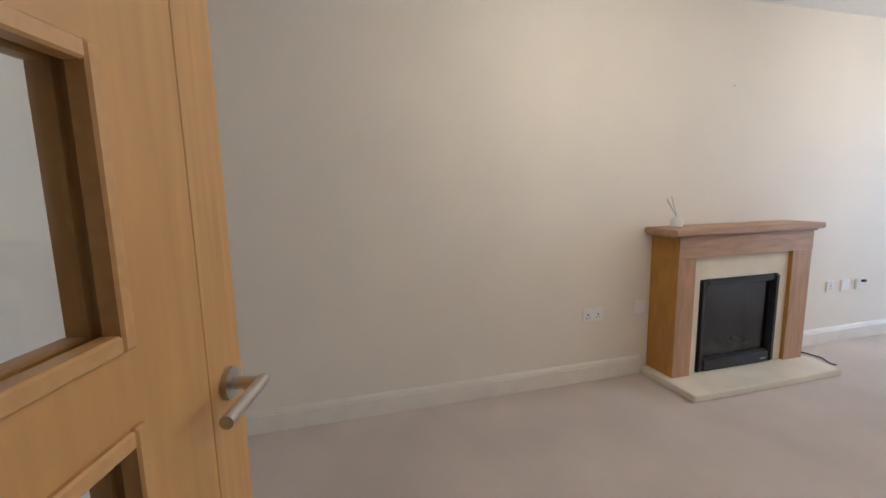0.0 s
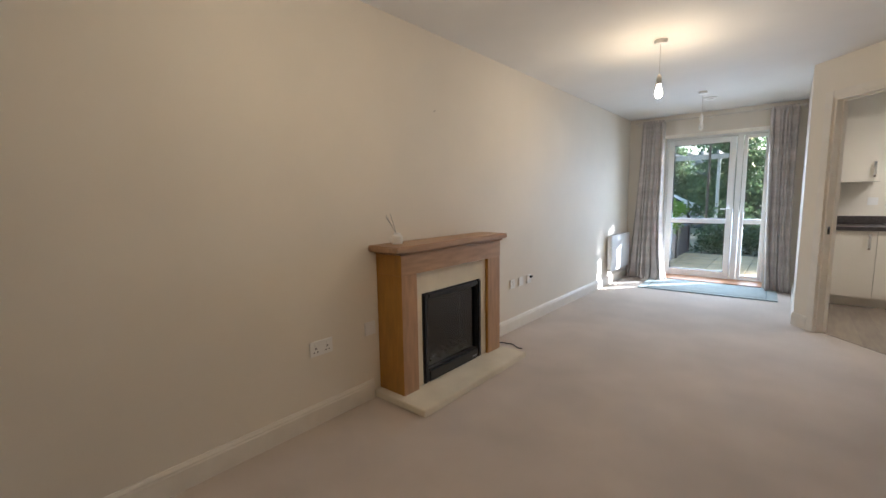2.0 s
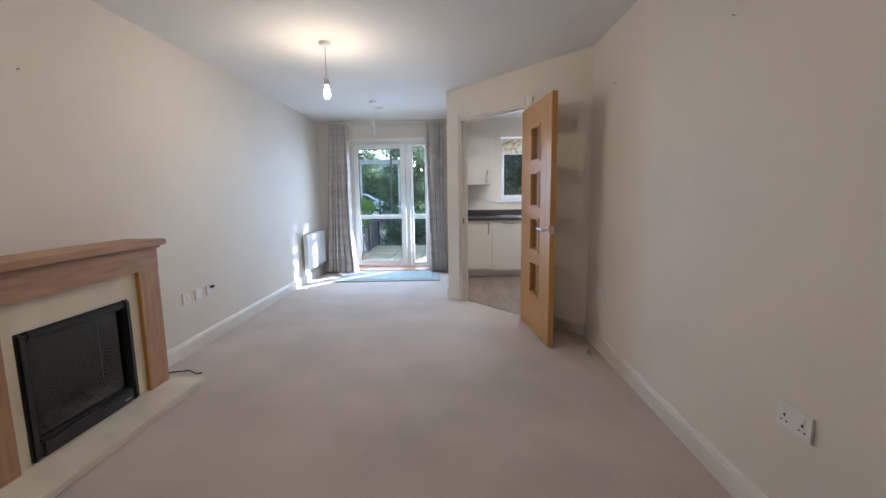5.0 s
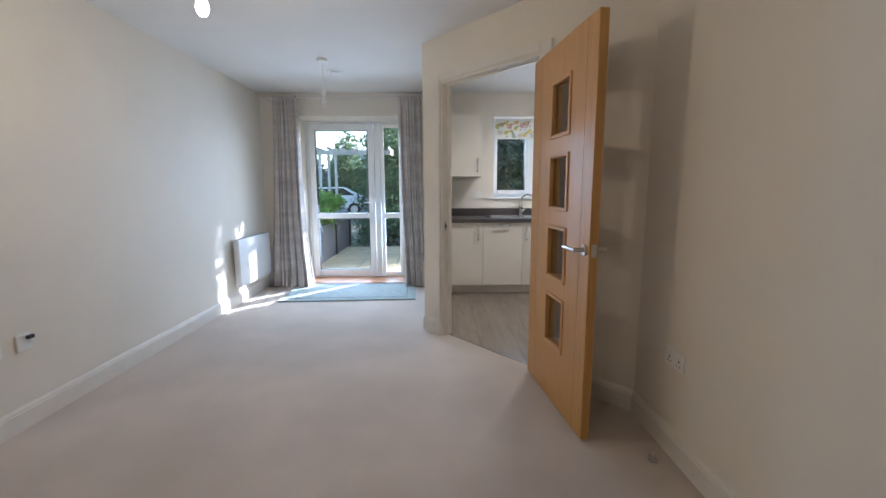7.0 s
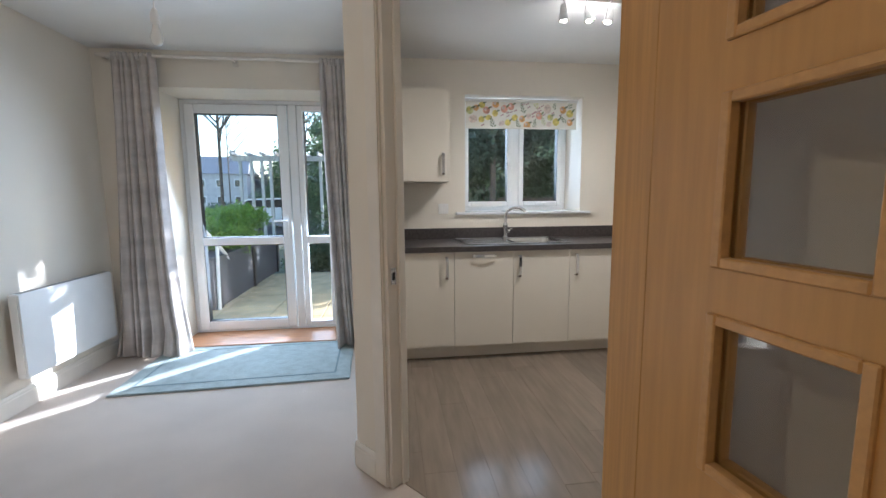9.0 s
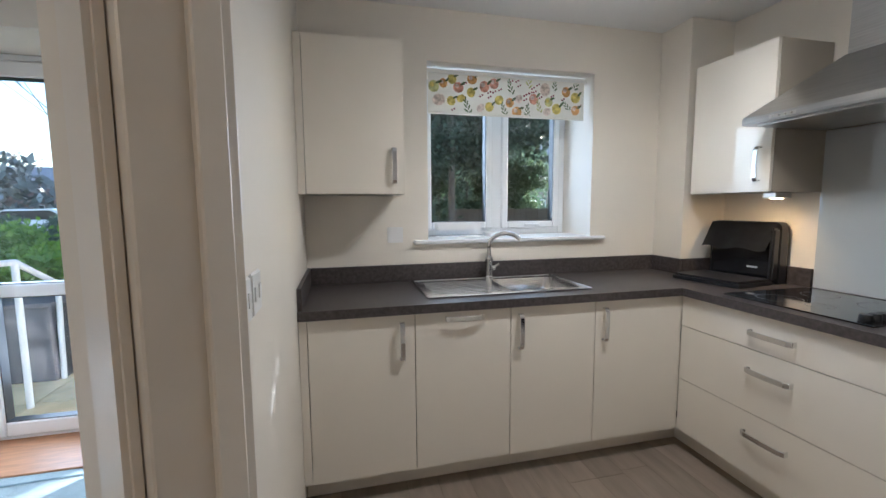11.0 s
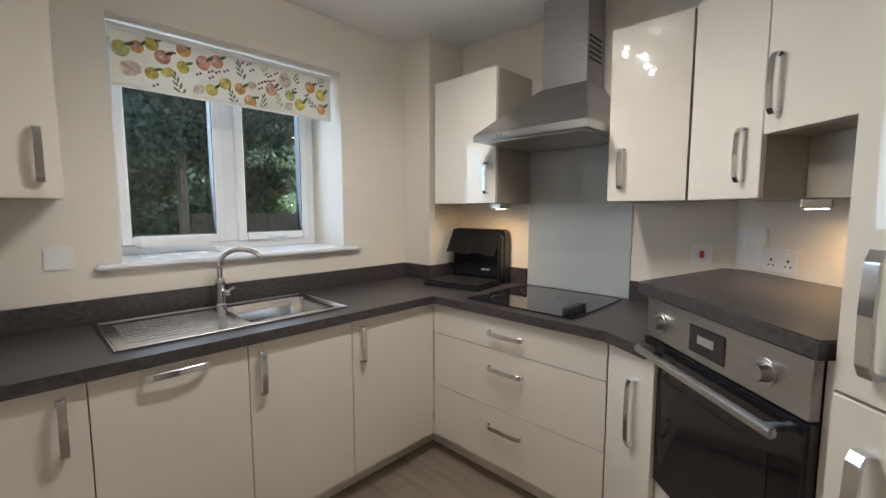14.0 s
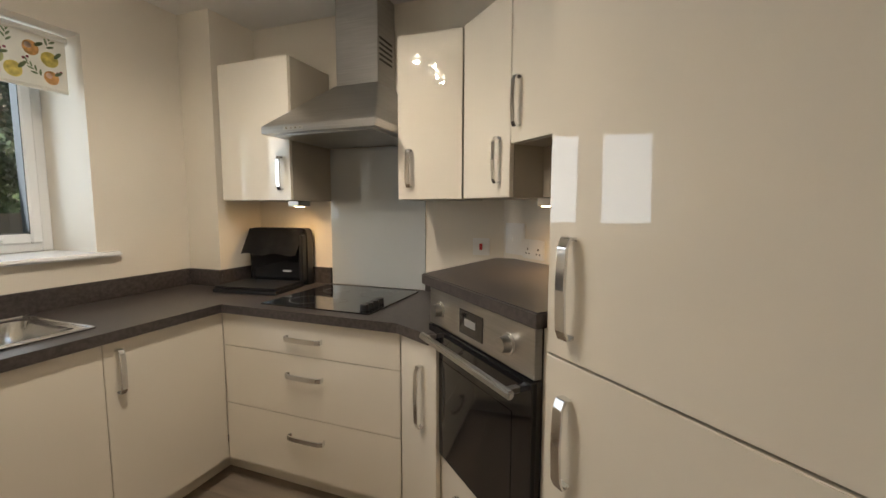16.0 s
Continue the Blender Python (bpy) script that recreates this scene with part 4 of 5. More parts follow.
for inset, z, n in ((0.0, 0.006, 0.045), (0.010, -0.03, 0.055), (0.014, -0.13, 0.06), (0.05, -0.15, 0.05)):
    x0, x1, y0, y1 = bx0 + inset, bx1 - inset, by0 + inset, by1 - inset
    ring = []
    for cx, cy, a0 in ((x1 - n, y1 - n, 0), (x0 + n, y1 - n, 90), (x0 + n, y0 + n, 180), (x1 - n, y0 + n, 270)):
        for k in range(6):
            a = radians(a0 + 18 * k)
            ring.append(bm.verts.new((cx + n * math.cos(a), cy + n * math.sin(a), z)))
    loops.append(ring)
for a, b in zip(loops, loops[1:]):
    for i in range(24):
        bm.faces.new((a[i], a[(i + 1) % 24], b[(i + 1) % 24], b[i]))
bm.faces.new(loops[-1])
part("bowl", bm, SINK, root, smooth=True)
bm = bmesh.new()
for i in range(9):
    y = -0.14 + i * 0.035
    box(bm, -0.38, -0.03, y - 0.004, y + 0.004, 0.005, 0.0075, bevel=0.002)
part("drainer_ribs", bm, SINK, root)
part("waste", cyl(bmesh.new(), (0.20, -0.01, -0.149), (0.20, -0.01, -0.143), 0.04, seg=24), CHROME, root)
root = thing("mixer_tap", Matrix.Translation((3.222, 7.888, 0.896)), "polished chrome swan-neck mixer tap behind the sink", "tap")
part("base", lathe([(0.026, 0.0), (0.026, 0.012), (0.020, 0.018), (0.019, 0.10), (0.022, 0.105), (0.022, 0.125), (0.014, 0.135)]), CHROME, root, smooth=True)
pts = [(0, 0, 0.12), (0, 0, 0.18)]
for k in range(13):
    a = math.pi - k * math.pi * 0.80 / 12
    pts.append((0.035 + 0.5 * 0.075 * (1 + math.cos(a)) * 2 - 0.035, -0.085 * (1 + math.cos(a)) * 0.8, 0.19 + 0.075 * math.sin(a)))
part("spout", tube(pts, 0.0125, 14), CHROME, root, smooth=True)
part("lever", cyl(bmesh.new(), (0.02, -0.002, 0.062), (0.058, -0.012, 0.085), 0.006, seg=10), CHROME, root, smooth=True)
part("knob", cyl(bmesh.new(), (0.018, 0, 0.06), (0.036, 0, 0.06), 0.014, seg=16), CHROME, root, smooth=True)

# wall units
made = unit("wall_cabinet", Matrix.Translation((2.245, 7.645, 0)), 0.458, 0.335, 1.374, 2.085, [(0, 0.458, 1.374, 2.085, (0.405, 1.424, 0.405, 1.592))],
     "cream gloss wall cabinet beside the kitchen window", "cabinet", "wall cabinets")
part("infill", bx(-0.033, -0.001, 0.002, 0.335, 1.374, 2.085), CREAM, made)
wside = lambda y: Matrix.Translation((4.385, y, 0)) @ Matrix.Rotation(radians(-90), 4, "Z")
unit("wall_cabinet", wside(7.668), 0.461, 0.34, 1.374, 2.085, [(0, 0.461, 1.374, 2.085, (0.405, 1.425, 0.405, 1.595))],
     "cream gloss wall cabinet between the column and the hood", "cabinet", "wall cabinets")
unit("wall_cabinet", wside(6.606), 0.306, 0.34, 1.374, 2.085, [(0, 0.306, 1.374, 2.085, (0.06, 1.425, 0.06, 1.595))],
     "narrow cream gloss wall cabinet beside the hood", "cabinet", "wall cabinets")
ang = math.degrees(math.atan2(D.y, D.x))
P1 = Vector((4.381, 6.296))
amat = lambda p: Matrix.Translation((p.x, p.y, 0)) @ Matrix.Rotation(radians(ang), 4, "Z")
unit("wall_cabinet", amat(P1), 0.340, 0.30, 1.374, 2.085, [(0.004, 0.340, 1.374, 2.085, (0.275, 1.425, 0.275, 1.595))],
     "angled cream gloss corner wall cabinet", "cabinet", "wall cabinets")
made = unit("wall_cabinet", amat(P1 + D * 0.341), 0.52, 0.30, 1.560, 2.085, [(0, 0.52, 1.560, 2.085, (0.05, 1.61, 0.05, 1.78))],
     "cream gloss bridging wall cabinet above the oven worktop", "cabinet", "wall cabinets")
# recessed panel; its shadow is partly in the darkened carcass colour
part("lower_panel", bx(0.0, 0.52, 0.15, 0.30, 1.374, 1.559), CARCASS, made, "beige lower panel with shade put into its colour")


def puck(m, label):
    root = thing("under_cabinet_light", m, label, "lamp", "under-cabinet lights")
    part("wedge", bx(-0.05, 0.05, -0.035, 0.035, -0.030, -0.0005, bevel=0.004), SATIN, root)
    part("lens", cyl(bmesh.new(), (0, 0, -0.0335), (0, 0, -0.0305), 0.026, seg=18), PUCK_ON, root, "lit lens")
    return root


p = Vector((4.52, 7.27))
puck(Matrix.Translation((p.x, p.y, 1.374)), "small lit wedge light under the wall cabinet")
spotlight("under_cabinet_glow", (p.x, p.y, 1.335), (p.x + 0.10, p.y + 0.25, 0.90), 1.1, (1.0, 0.62, 0.28), 0.02, 140)
p = P1 + D * 0.40 + V * 0.13
puck(Matrix.Translation((p.x, p.y, 1.374)), "small lit wedge light above the raised worktop")
spotlight("under_cabinet_glow", (p.x, p.y, 1.335), (p.x + 0.12, p.y - 0.05, 0.90), 1.1, (1.0, 0.62, 0.28), 0.02, 150)

# cooker hood
root = thing("cooker_hood", Matrix.Translation((KX, 6.912, 0)), "brushed steel chimney cooker hood above the hob", "cooker hood")
bm = bmesh.new()
lip = [(-0.002, -0.298), (-0.002, 0.298), (-0.530, 0.298), (-0.530, -0.298)]
up = [(-0.002, -0.125), (-0.002, 0.125), (-0.190, 0.125), (-0.190, -0.125)]
levels = [(lip, 1.672), (lip, 1.704), (up, 1.958)]
rings = [[bm.verts.new((x, y, z)) for x, y in l] for l, z in levels]
for a, b in zip(rings, rings[1:]):
    for i in range(4):
        bm.faces.new((a[i], a[(i + 1) % 4], b[(i + 1) % 4], b[i]))
bm.faces.new(rings[0])
bm.faces.new(rings[-1][::-1])
bmesh.ops.bevel(bm, geom=bm.edges[:], offset=0.003, segments=2, affect="EDGES", clamp_overlap=True)
part("canopy", bm, STEEL, root)
part("chimney", bx(-0.185, -0.002, -0.122, 0.122, 1.957, H - 0.002, bevel=0.003), STEEL, root)
part("filter", bx(-0.48, -0.08, -0.26, 0.26, 1.667, 1.673), SATIN, root, "grease filter panel")
for i in range(5):
    for y in (-0.1235, 0.1215):
        part("vent_slot", bx(-0.170, -0.035, y, y + 0.002, 2.065 + i * 0.026, 2.076 + i * 0.026), BLACK, root)
part("control_panel", bx(-0.5325, -0.5295, 0.06, 0.17, 1.680, 1.696, bevel=0.001), SATIN, root)
bm = bmesh.new()
for i in range(4):
    cyl(bm, (-0.5345, 0.075 + 0.025 * i, 1.688), (-0.5320, 0.075 + 0.025 * i, 1.688), 0.005, seg=10)
part("buttons", bm, CHROME, root)
setting("splashback", bx(KX - 0.010, KX - 0.002, 6.615, 7.210, 0.892, 1.668, bevel=0.001), SPLASH, "pale grey glass splashback behind the hob", "splashback")

# hob
root = thing("hob", Matrix.Translation((4.405, 6.915, 0.891)), "black glass electric hob set in the worktop", "hob")
part("glass", bx(-0.255, 0.255, -0.288, 0.288, 0.0, 0.006, bevel=0.002), BLACK_GLASS, root)
for x, y, r in ((-0.12, 0.13, 0.085), (0.12, 0.13, 0.07), (0.12, -0.11, 0.085), (-0.10, -0.02, 0.05)):
    bm = bmesh.new()
    vs = [[bm.verts.new((x + q * math.cos(a), y + q * math.sin(a), 0.0066)) for a in (2 * math.pi * k / 40 for k in range(40))] for q in (r, r - 0.0025)]
    for i in range(40):
        bm.faces.new((vs[0][i], vs[0][(i + 1) % 40], vs[1][(i + 1) % 40], vs[1][i]))
    part("cooking_zone", bm, GREYTXT, root, "thin grey zone ring")
for i in range(4):
    part("knob", lathe([(0.0205, 0.0), (0.021, 0.004), (0.019, 0.022), (0.017, 0.025)], 18), BLACK, root, "black control knob", smooth=True).location = (-0.205 + 0.044 * i, -0.235, 0.0065)

# raised oven unit
RZ = 1.095
housing = root = thing("oven_housing", amat(O), "cream raised oven housing with a drawer front below", "cabinet")
part("side_panel", bx(0.010, 0.028, 0.022, 0.54, 0.135, RZ - 0.042), CREAM, root)
part("side_panel", bx(0.630, 0.648, 0.022, 0.54, 0.135, RZ - 0.042), CREAM, root)
part("back_panel", bx(0.028, 0.630, 0.50, 0.54, 0.135, RZ - 0.042), CARCASS, root)
part("shelf", bx(0.028, 0.630, 0.04, 0.50, 0.430, 0.450), CARCASS, root)
d = part("drawer_front", bx(0.012, 0.646, 0.0, 0.019, 0.137, 0.445, bevel=0.0015), CREAM, root)
bar_handle(d, (0.24, 0, 0.36), (0.42, 0, 0.36), (0, -1, 0))
part("plinth_board", bx(0.012, 0.646, 0.05, 0.066, 0.001, 0.134), CREAM, root)
root = thing("raised_worktop", amat(O), "dark slate-grey laminate worktop over the raised oven", "worktop")
bm = bmesh.new()
prism(bm, [(-0.004, -0.022), (0.655, -0.022), (0.655, 0.560), (-0.235, 0.560), (-0.30, 0.50)][::1], RZ - 0.040, RZ)
bmesh.ops.bevel(bm, geom=[e for e in bm.edges if abs(e.verts[0].co.z - e.verts[1].co.z) < 1e-5], offset=0.004, segments=2, affect="EDGES", clamp_overlap=True)
part("slab", bm, WORKTOP, root)
part("edging", bx(-0.002, 0.654, -0.0238, -0.0224, RZ - 0.037, RZ - 0.004), WORKTOP, root, "laminate edging strip")
bm = bmesh.new()
prism(bm, [(0.008, 0.03), (0.008, 0.55), (-0.22, 0.55), (-0.27, 0.50)], 0.891, RZ - 0.041)
part("end_board", bm, CREAM, housing)

root = thing("oven", amat(O), "built-in steel and black glass electric oven", "oven")
z0, z1 = 0.455, RZ - 0.046
part("body", bx(0.032, 0.626, 0.022, 0.49, z0, z1), BLACK, root)
fascia = part("control_panel", bx(0.030, 0.628, -0.004, 0.020, z1 - 0.130, z1, bevel=0.002), STEEL, root, "brushed steel control panel")
disp = part("display", bx(0.255, 0.395, -0.0065, -0.0035, z1 - 0.108, z1 - 0.030, bevel=0.002), BLACK_GLASS, fascia, "black clock display")
part("display_frame", bx(0.290, 0.355, -0.0070, -0.0060, z1 - 0.078, z1 - 0.055), GREYTXT, disp)
for x in (0.115, 0.520):
    k = part("knob", cyl(bmesh.new(), (x, -0.003, z1 - 0.068), (x, -0.032, z1 - 0.068), 0.024, 0.020, seg=24), STEEL, fascia, "steel control knob", smooth=True)
    part("collar", cyl(bmesh.new(), (x, -0.0035, z1 - 0.068), (x, -0.008, z1 - 0.068), 0.030, seg=24), SATIN, k)
dr = part("door", bx(0.030, 0.628, -0.010, 0.020, z0, z1 - 0.134, bevel=0.002), BLACK_GLASS, root, "black glass oven door")
part("door_window", bx(0.11, 0.548, -0.0115, -0.009, z0 + 0.09, z1 - 0.24), BLACK_GLASS, dr)
bm = bmesh.new()
box(bm, 0.055, 0.603, -0.062, -0.040, z1 - 0.180, z1 - 0.156, bevel=0.006, seg=2)
box(bm, 0.075, 0.095, -0.045, -0.008, z1 - 0.176, z1 - 0.160, bevel=0.002)
box(bm, 0.563, 0.583, -0.045, -0.008, z1 - 0.176, z1 - 0.160, bevel=0.002)
part("door_handle", bm, STEEL, dr, "steel bar handle")

# tall fridge-freezer housing
TS, TE, SEAM = 0.662, 1.262, 1.003
root = thing("fridge_freezer", amat(O + D * TS), "integrated fridge-freezer behind tall cream gloss doors", "fridge")
w = TE - TS
part("carcass", bx(0.0, w, 0.022, 0.56, 0.135, 2.16), CARCASS, root)
for z0, z1, ha, hb in ((SEAM + 0.003, 2.155, 1.055, 1.275), (0.137, SEAM - 0.003, 0.72, 0.925)):
    d = part("fridge_door" if z0 > 1 else "freezer_door", bx(0.0015, w - 0.0015, 0, 0.02, z0, z1, bevel=0.002, seg=2), CREAM, root, "tall cream gloss door")
    bar_handle(d, (0.075, 0, ha), (0.075, 0, hb), (0, -1, 0), w=0.014)
part("plinth_board", bx(0.0, w, 0.05, 0.066, 0.001, 0.134), CREAM, root)

# black expanding document box
root = thing("document_box", Matrix.Translation((4.525, 7.49, 0.891)) @ Matrix.Rotation(radians(-82), 4, "Z") @ Matrix.Scale(1.22, 4), "open black plastic document case standing on the worktop", "case")
tray = part("base_tray", bx(-0.155, 0.155, -0.19, 0.03, 0.0, 0.016, bevel=0.003, seg=2), BLACK, root)
part("tray_lid", bx(-0.150, 0.150, -0.187, 0.02, 0.0175, 0.027, bevel=0.004, seg=2), BLACK, tray)


def arch_top(half, top, radius, y0, y1):
    """An upright slab whose two top corners are rounded."""
    bm = bmesh.new()
    out = [(-half, 0.0), (half, 0.0)]
    out += [(half - radius + radius * math.cos(a), top - radius + radius * math.sin(a)) for a in (math.pi / 2 * k / 5 for k in range(6))]
    out += [(-half + radius - radius * math.sin(a), top - radius + radius * math.cos(a)) for a in (math.pi / 2 * k / 5 for k in range(6))]
    near, far = ([bm.verts.new((x, y, z)) for x, z in out] for y in (y0, y1))
    bm.faces.new(near)
    bm.faces.new(far[::-1])
    for k in range(len(out)):
        n = (k + 1) % len(out)
        bm.faces.new((near[k], near[n], far[n], far[k]))
    return bm


part("back", arch_top(0.155, 0.270, 0.030, 0.066, 0.115), BLACK, root)
part("inner_panel", bx(-0.140, 0.128, 0.052, 0.060, 0.020, 0.215, bevel=0.002), BLACK_GLASS, root, "shiny black plastic pocket")
part("gusset", bx(0.132, 0.152, 0.020, 0.065, 0.018, 0.245, bevel=0.008, seg=2), BLACK, root)
bm = bmesh.new()
cols = [[bm.verts.new((-0.150 + 0.290 * k / 16, 0.062 - 0.070 * r - 0.006 * math.sin(k * 0.9) * r, 0.266 - 0.118 * r + 0.006 * math.sin(k * 0.8) * r)) for r in (0.0, 0.5, 1.0)] for k in range(17)]
for a, b in zip(cols, cols[1:]):
    for k in range(2):
        bm.faces.new((a[k], b[k], b[k + 1], a[k + 1]))
bmesh.ops.solidify(bm, geom=bm.faces[:], thickness=0.005)
part("lid_flap", bm, BLACK, root, "limp black front flap", smooth=True)
part("clasp", bx(0.030, 0.075, 0.0505, 0.0515, 0.062, 0.070), WHITEPRINT, root, "small pale clasp")

# plates on kitchen walls
plate("cooker_switch", on_wall(KX, 6.306, 1.140, E), 0.088, 0.088, "white cooker switch with a red rocker", red=True, holes=False, category="switch")
mw = lambda s, z: Matrix.Translation((*(K2 + D * s), z)) @ Matrix.Rotation(radians(ang), 4, "Z")
plate("switch_bank", mw(0.10, 1.19), 0.15, 0.15, "white bank of small appliance switches on the kitchen wall", rockers=4, holes=False, category="switch")
plate("wall_socket", mw(0.24, 1.15), 0.148, 0.088, "white double socket above the raised worktop", rockers=2, group="sockets")
plate("light_switch", on_wall(2.21, 6.462, 1.138, W), 0.088, 0.088, "white double light switch on the kitchen partition", rockers=2, holes=False, category="switch")
plate("light_switch", on_wall(2.21, 6.566, 1.138, W), 0.088, 0.088, "white fused switch beside the light switch", rockers=2, holes=False, category="switch")
plate("wall_socket", on_wall(2.693, FAR, 1.155, S), 0.088, 0.088, "white fused spur under the kitchen window", rockers=0, category="switch")


# ---- outside ----
setting("ground", bx(-150, 150, 8.475, 320, -0.55, -0.16), SOIL, "dark garden earth and rough grass", "ground")
GZ = -0.06


def leaves(name, blobs, count, size, material, parent, seed, label=""):
    """Many small leaf blades scattered through ellipsoid clumps, one mesh."""
    rng = np.random.default_rng(seed)
    vols = np.array([b[3] * b[4] * b[5] for b in blobs]) ** 0.67
    pick = rng.choice(len(blobs), count, p=vols / vols.sum())
    b = np.array(blobs)[pick]
    d = rng.normal(size=(count, 3))
    d /= np.linalg.norm(d, axis=1)[:, None]
    r = rng.uniform(0.35, 1.0, count) ** 0.5 * (1 + 0.18 * rng.normal(size=count))
    c = b[:, :3] + d * b[:, 3:6] * r[:, None]
    u = rng.normal(size=(count, 3))
    u /= np.linalg.norm(u, axis=1)[:, None]
    w = np.cross(u, rng.normal(size=(count, 3)))
    w /= np.linalg.norm(w, axis=1)[:, None]
    s = size * rng.uniform(0.6, 1.4, count)[:, None]
    vs = np.stack([c - u * s, c + w * s * 0.45, c + u * s, c - w * s * 0.45], 1).reshape(-1, 3)
    me = bpy.data.meshes.new(name)
    me.from_pydata(vs.tolist(), [], np.arange(4 * count).reshape(-1, 4).tolist())
    me.materials.append(material)
    ob = new(name, me)
    ob.parent = parent
    ob["kind"] = "stuff"
    if label:
        ob["label"] = label
    return ob


def conifer(x, y, h, r, seed, material, label, clear):
    rng = random.Random(seed)
    root = thing("conifer", Matrix.Translation((x, y, -0.2)), label, "tree", "garden trees")
    part("trunk", cyl(bmesh.new(), (0, 0, 0), (0, 0, h * 0.9), 0.075, 0.025, seg=10), BARK, root)
    bm = bmesh.new()
    blobs = []
    for i in range(70):
        z = rng.uniform(clear + 0.3, h)
        rr = r * (1.08 - z / h) ** 0.8
        a = rng.uniform(0, 6.28)
        k = rr * rng.uniform(0.35, 1.0)
        cyl(bm, (0, 0, z), (k * math.cos(a), k * math.sin(a), z - 0.15 * k), 0.02, 0.006, seg=5)
        blobs.append((k * math.cos(a), k * math.sin(a), z - 0.15 * k, 0.50 * rr + 0.12, 0.50 * rr + 0.12, 0.22 * rr + 0.14))
    part("limbs", bm, BARK, root)
    leaves("crown", blobs, 60000 if 4 < x < 5 else 9000, 0.060 if 4 < x < 5 else 0.085, material, root, seed)
    return root


def bare_tree(x, y, h, seed):
    rng = random.Random(seed)
    root = thing("bare_tree", Matrix.Translation((x, y, -0.2)), "slim pale-barked tree without leaves", "tree", "garden trees")
    part("trunk", cyl(bmesh.new(), (0, 0, 0), (0.05, 0, h), 0.045, 0.012, seg=8), BARK, root)
    bm = bmesh.new()
    for i in range(36):
        z = h * rng.uniform(0.35, 0.98)
        a, l = rng.uniform(0, 6.28), (1.1 - z / h) * h * 0.35 + 0.2
        p = Vector((0.03, 0, z))
        q = p + Vector((l * math.cos(a) * 0.7, l * math.sin(a) * 0.7, l * 0.75))
        cyl(bm, p, q, 0.018, 0.005, seg=5)
        for k in range(3):
            s = p.lerp(q, rng.uniform(0.4, 0.95))
            b = a + rng.uniform(-1.2, 1.2)
            cyl(bm, s, s + Vector((math.cos(b), math.sin(b), 0.9)) * l * 0.32, 0.007, 0.003, seg=4)
    part("branches", bm, BARK, root)
    return root


# planters and hedge
root = thing("planter", Matrix.Translation((-0.55, 10.9, -0.06)), "long dark grey raised planter beside the patio", "planter")
part("trough", bx(-0.70, 0.70, -1.40, 1.40, 0.0, 0.62, bevel=0.01), PLANTER, root)
part("rim", bx(-0.72, 0.72, -1.42, 1.42, 0.60, 0.64, bevel=0.006), PLANTER, root)
for x, y in ((0.70, -1.30), (0.70, 0.0), (0.70, 1.30), (0.30, -1.42)):
    part("post", bx(x - 0.05, x + 0.03, y - 0.02, y + 0.06, 0.0, 0.60, bevel=0.005), BLACK, root)
root = thing("hedge", Matrix.Translation((-0.55, 10.9, 0.55)), "bright green leafy shrub growing in the planter", "hedge")
rng = random.Random(4)
blobs = [(rng.uniform(-0.55, 0.55), rng.uniform(-1.2, 1.25), rng.uniform(0.05, 0.50), 0.27, 0.30, 0.17) for _ in range(44)]
leaves("foliage", blobs, 20000, 0.035, LEAF_BRIGHT, root, 12)
root = thing("shrub", Matrix.Translation((1.7, 12.4, -0.15)), "low dark green shrubs at the end of the patio", "shrub")
blobs = [(rng.uniform(-1.2, 4.5), rng.uniform(-0.4, 0.6), rng.uniform(0.1, 0.6), 0.45, 0.4, 0.3) for _ in range(40)]
leaves("foliage", blobs, 14000, 0.05, LEAF_MID, root, 13)

root = thing("laurel_bush", Matrix.Translation((5.7, 16.3, -0.2)), "tall leafy evergreen bushes behind the garden fence", "bush")
blobs = [(rng.uniform(-2.0, 1.9), rng.uniform(-0.6, 0.6), rng.uniform(0.3, 3.3), 0.5, 0.4, 0.35) for _ in range(90)]
leaves("foliage", blobs, 45000, 0.055, LEAF_MID, root, 14)
for i in range(5):
    part("stem", cyl(bmesh.new(), (-1.6 + 0.8 * i, 0.1, 0.0), (-1.5 + 0.75 * i, 0.0, 2.6), 0.035, 0.012, seg=7), BARK, root)

# white hand rail
root = thing("hand_rail", Matrix.Translation((0.27, 9.0, -0.06)), "white painted sloping hand rail beside the patio", "rail")
part("rail", tube([(0, -0.5, 1.05), (0, 0.0, 1.02), (-0.12, 0.9, 0.62), (-0.14, 1.0, 0.55)], 0.022), WHITERAIL, root, smooth=True)
for y, z in ((0.0, 1.02), (0.55, 0.78)):
    part("post", cyl(bmesh.new(), (0 - 0.1 * (y > 0.3), y, 0), (0 - 0.08 * (y > 0.3), y, z), 0.02, seg=12), WHITERAIL, root, smooth=True)

# pergola, fence, car park, far houses
root = thing("pergola", Matrix.Translation((-1.3, 20.0, -0.2)), "pale timber pergola with slim posts", "pergola")
for x in (-1.70, -1.32, -0.97, -0.68, 1.05):
    part("post", bx(x - 0.05, x + 0.05, 0, 0.10, 0, 2.85, bevel=0.008), PALEPOST, root)
part("beam", bx(-1.95, 1.70, -0.05, 0.0, 2.80, 2.98, bevel=0.006), PALEPOST, root)
for i in range(8):
    part("rafter", bx(-1.85 + i * 0.48, -1.79 + i * 0.48, -0.5, 1.4, 2.98, 3.08), PALEPOST, root)
root = thing("boundary_hedge", Matrix.Translation((-6.3, 21.3, -0.2)), "clipped dark green hedge before the car park", "hedge")
blobs = [(rng.uniform(-2.9, 2.6), rng.uniform(-0.3, 0.3), rng.uniform(0.2, 1.15), 0.4, 0.3, 0.25) for _ in range(60)]
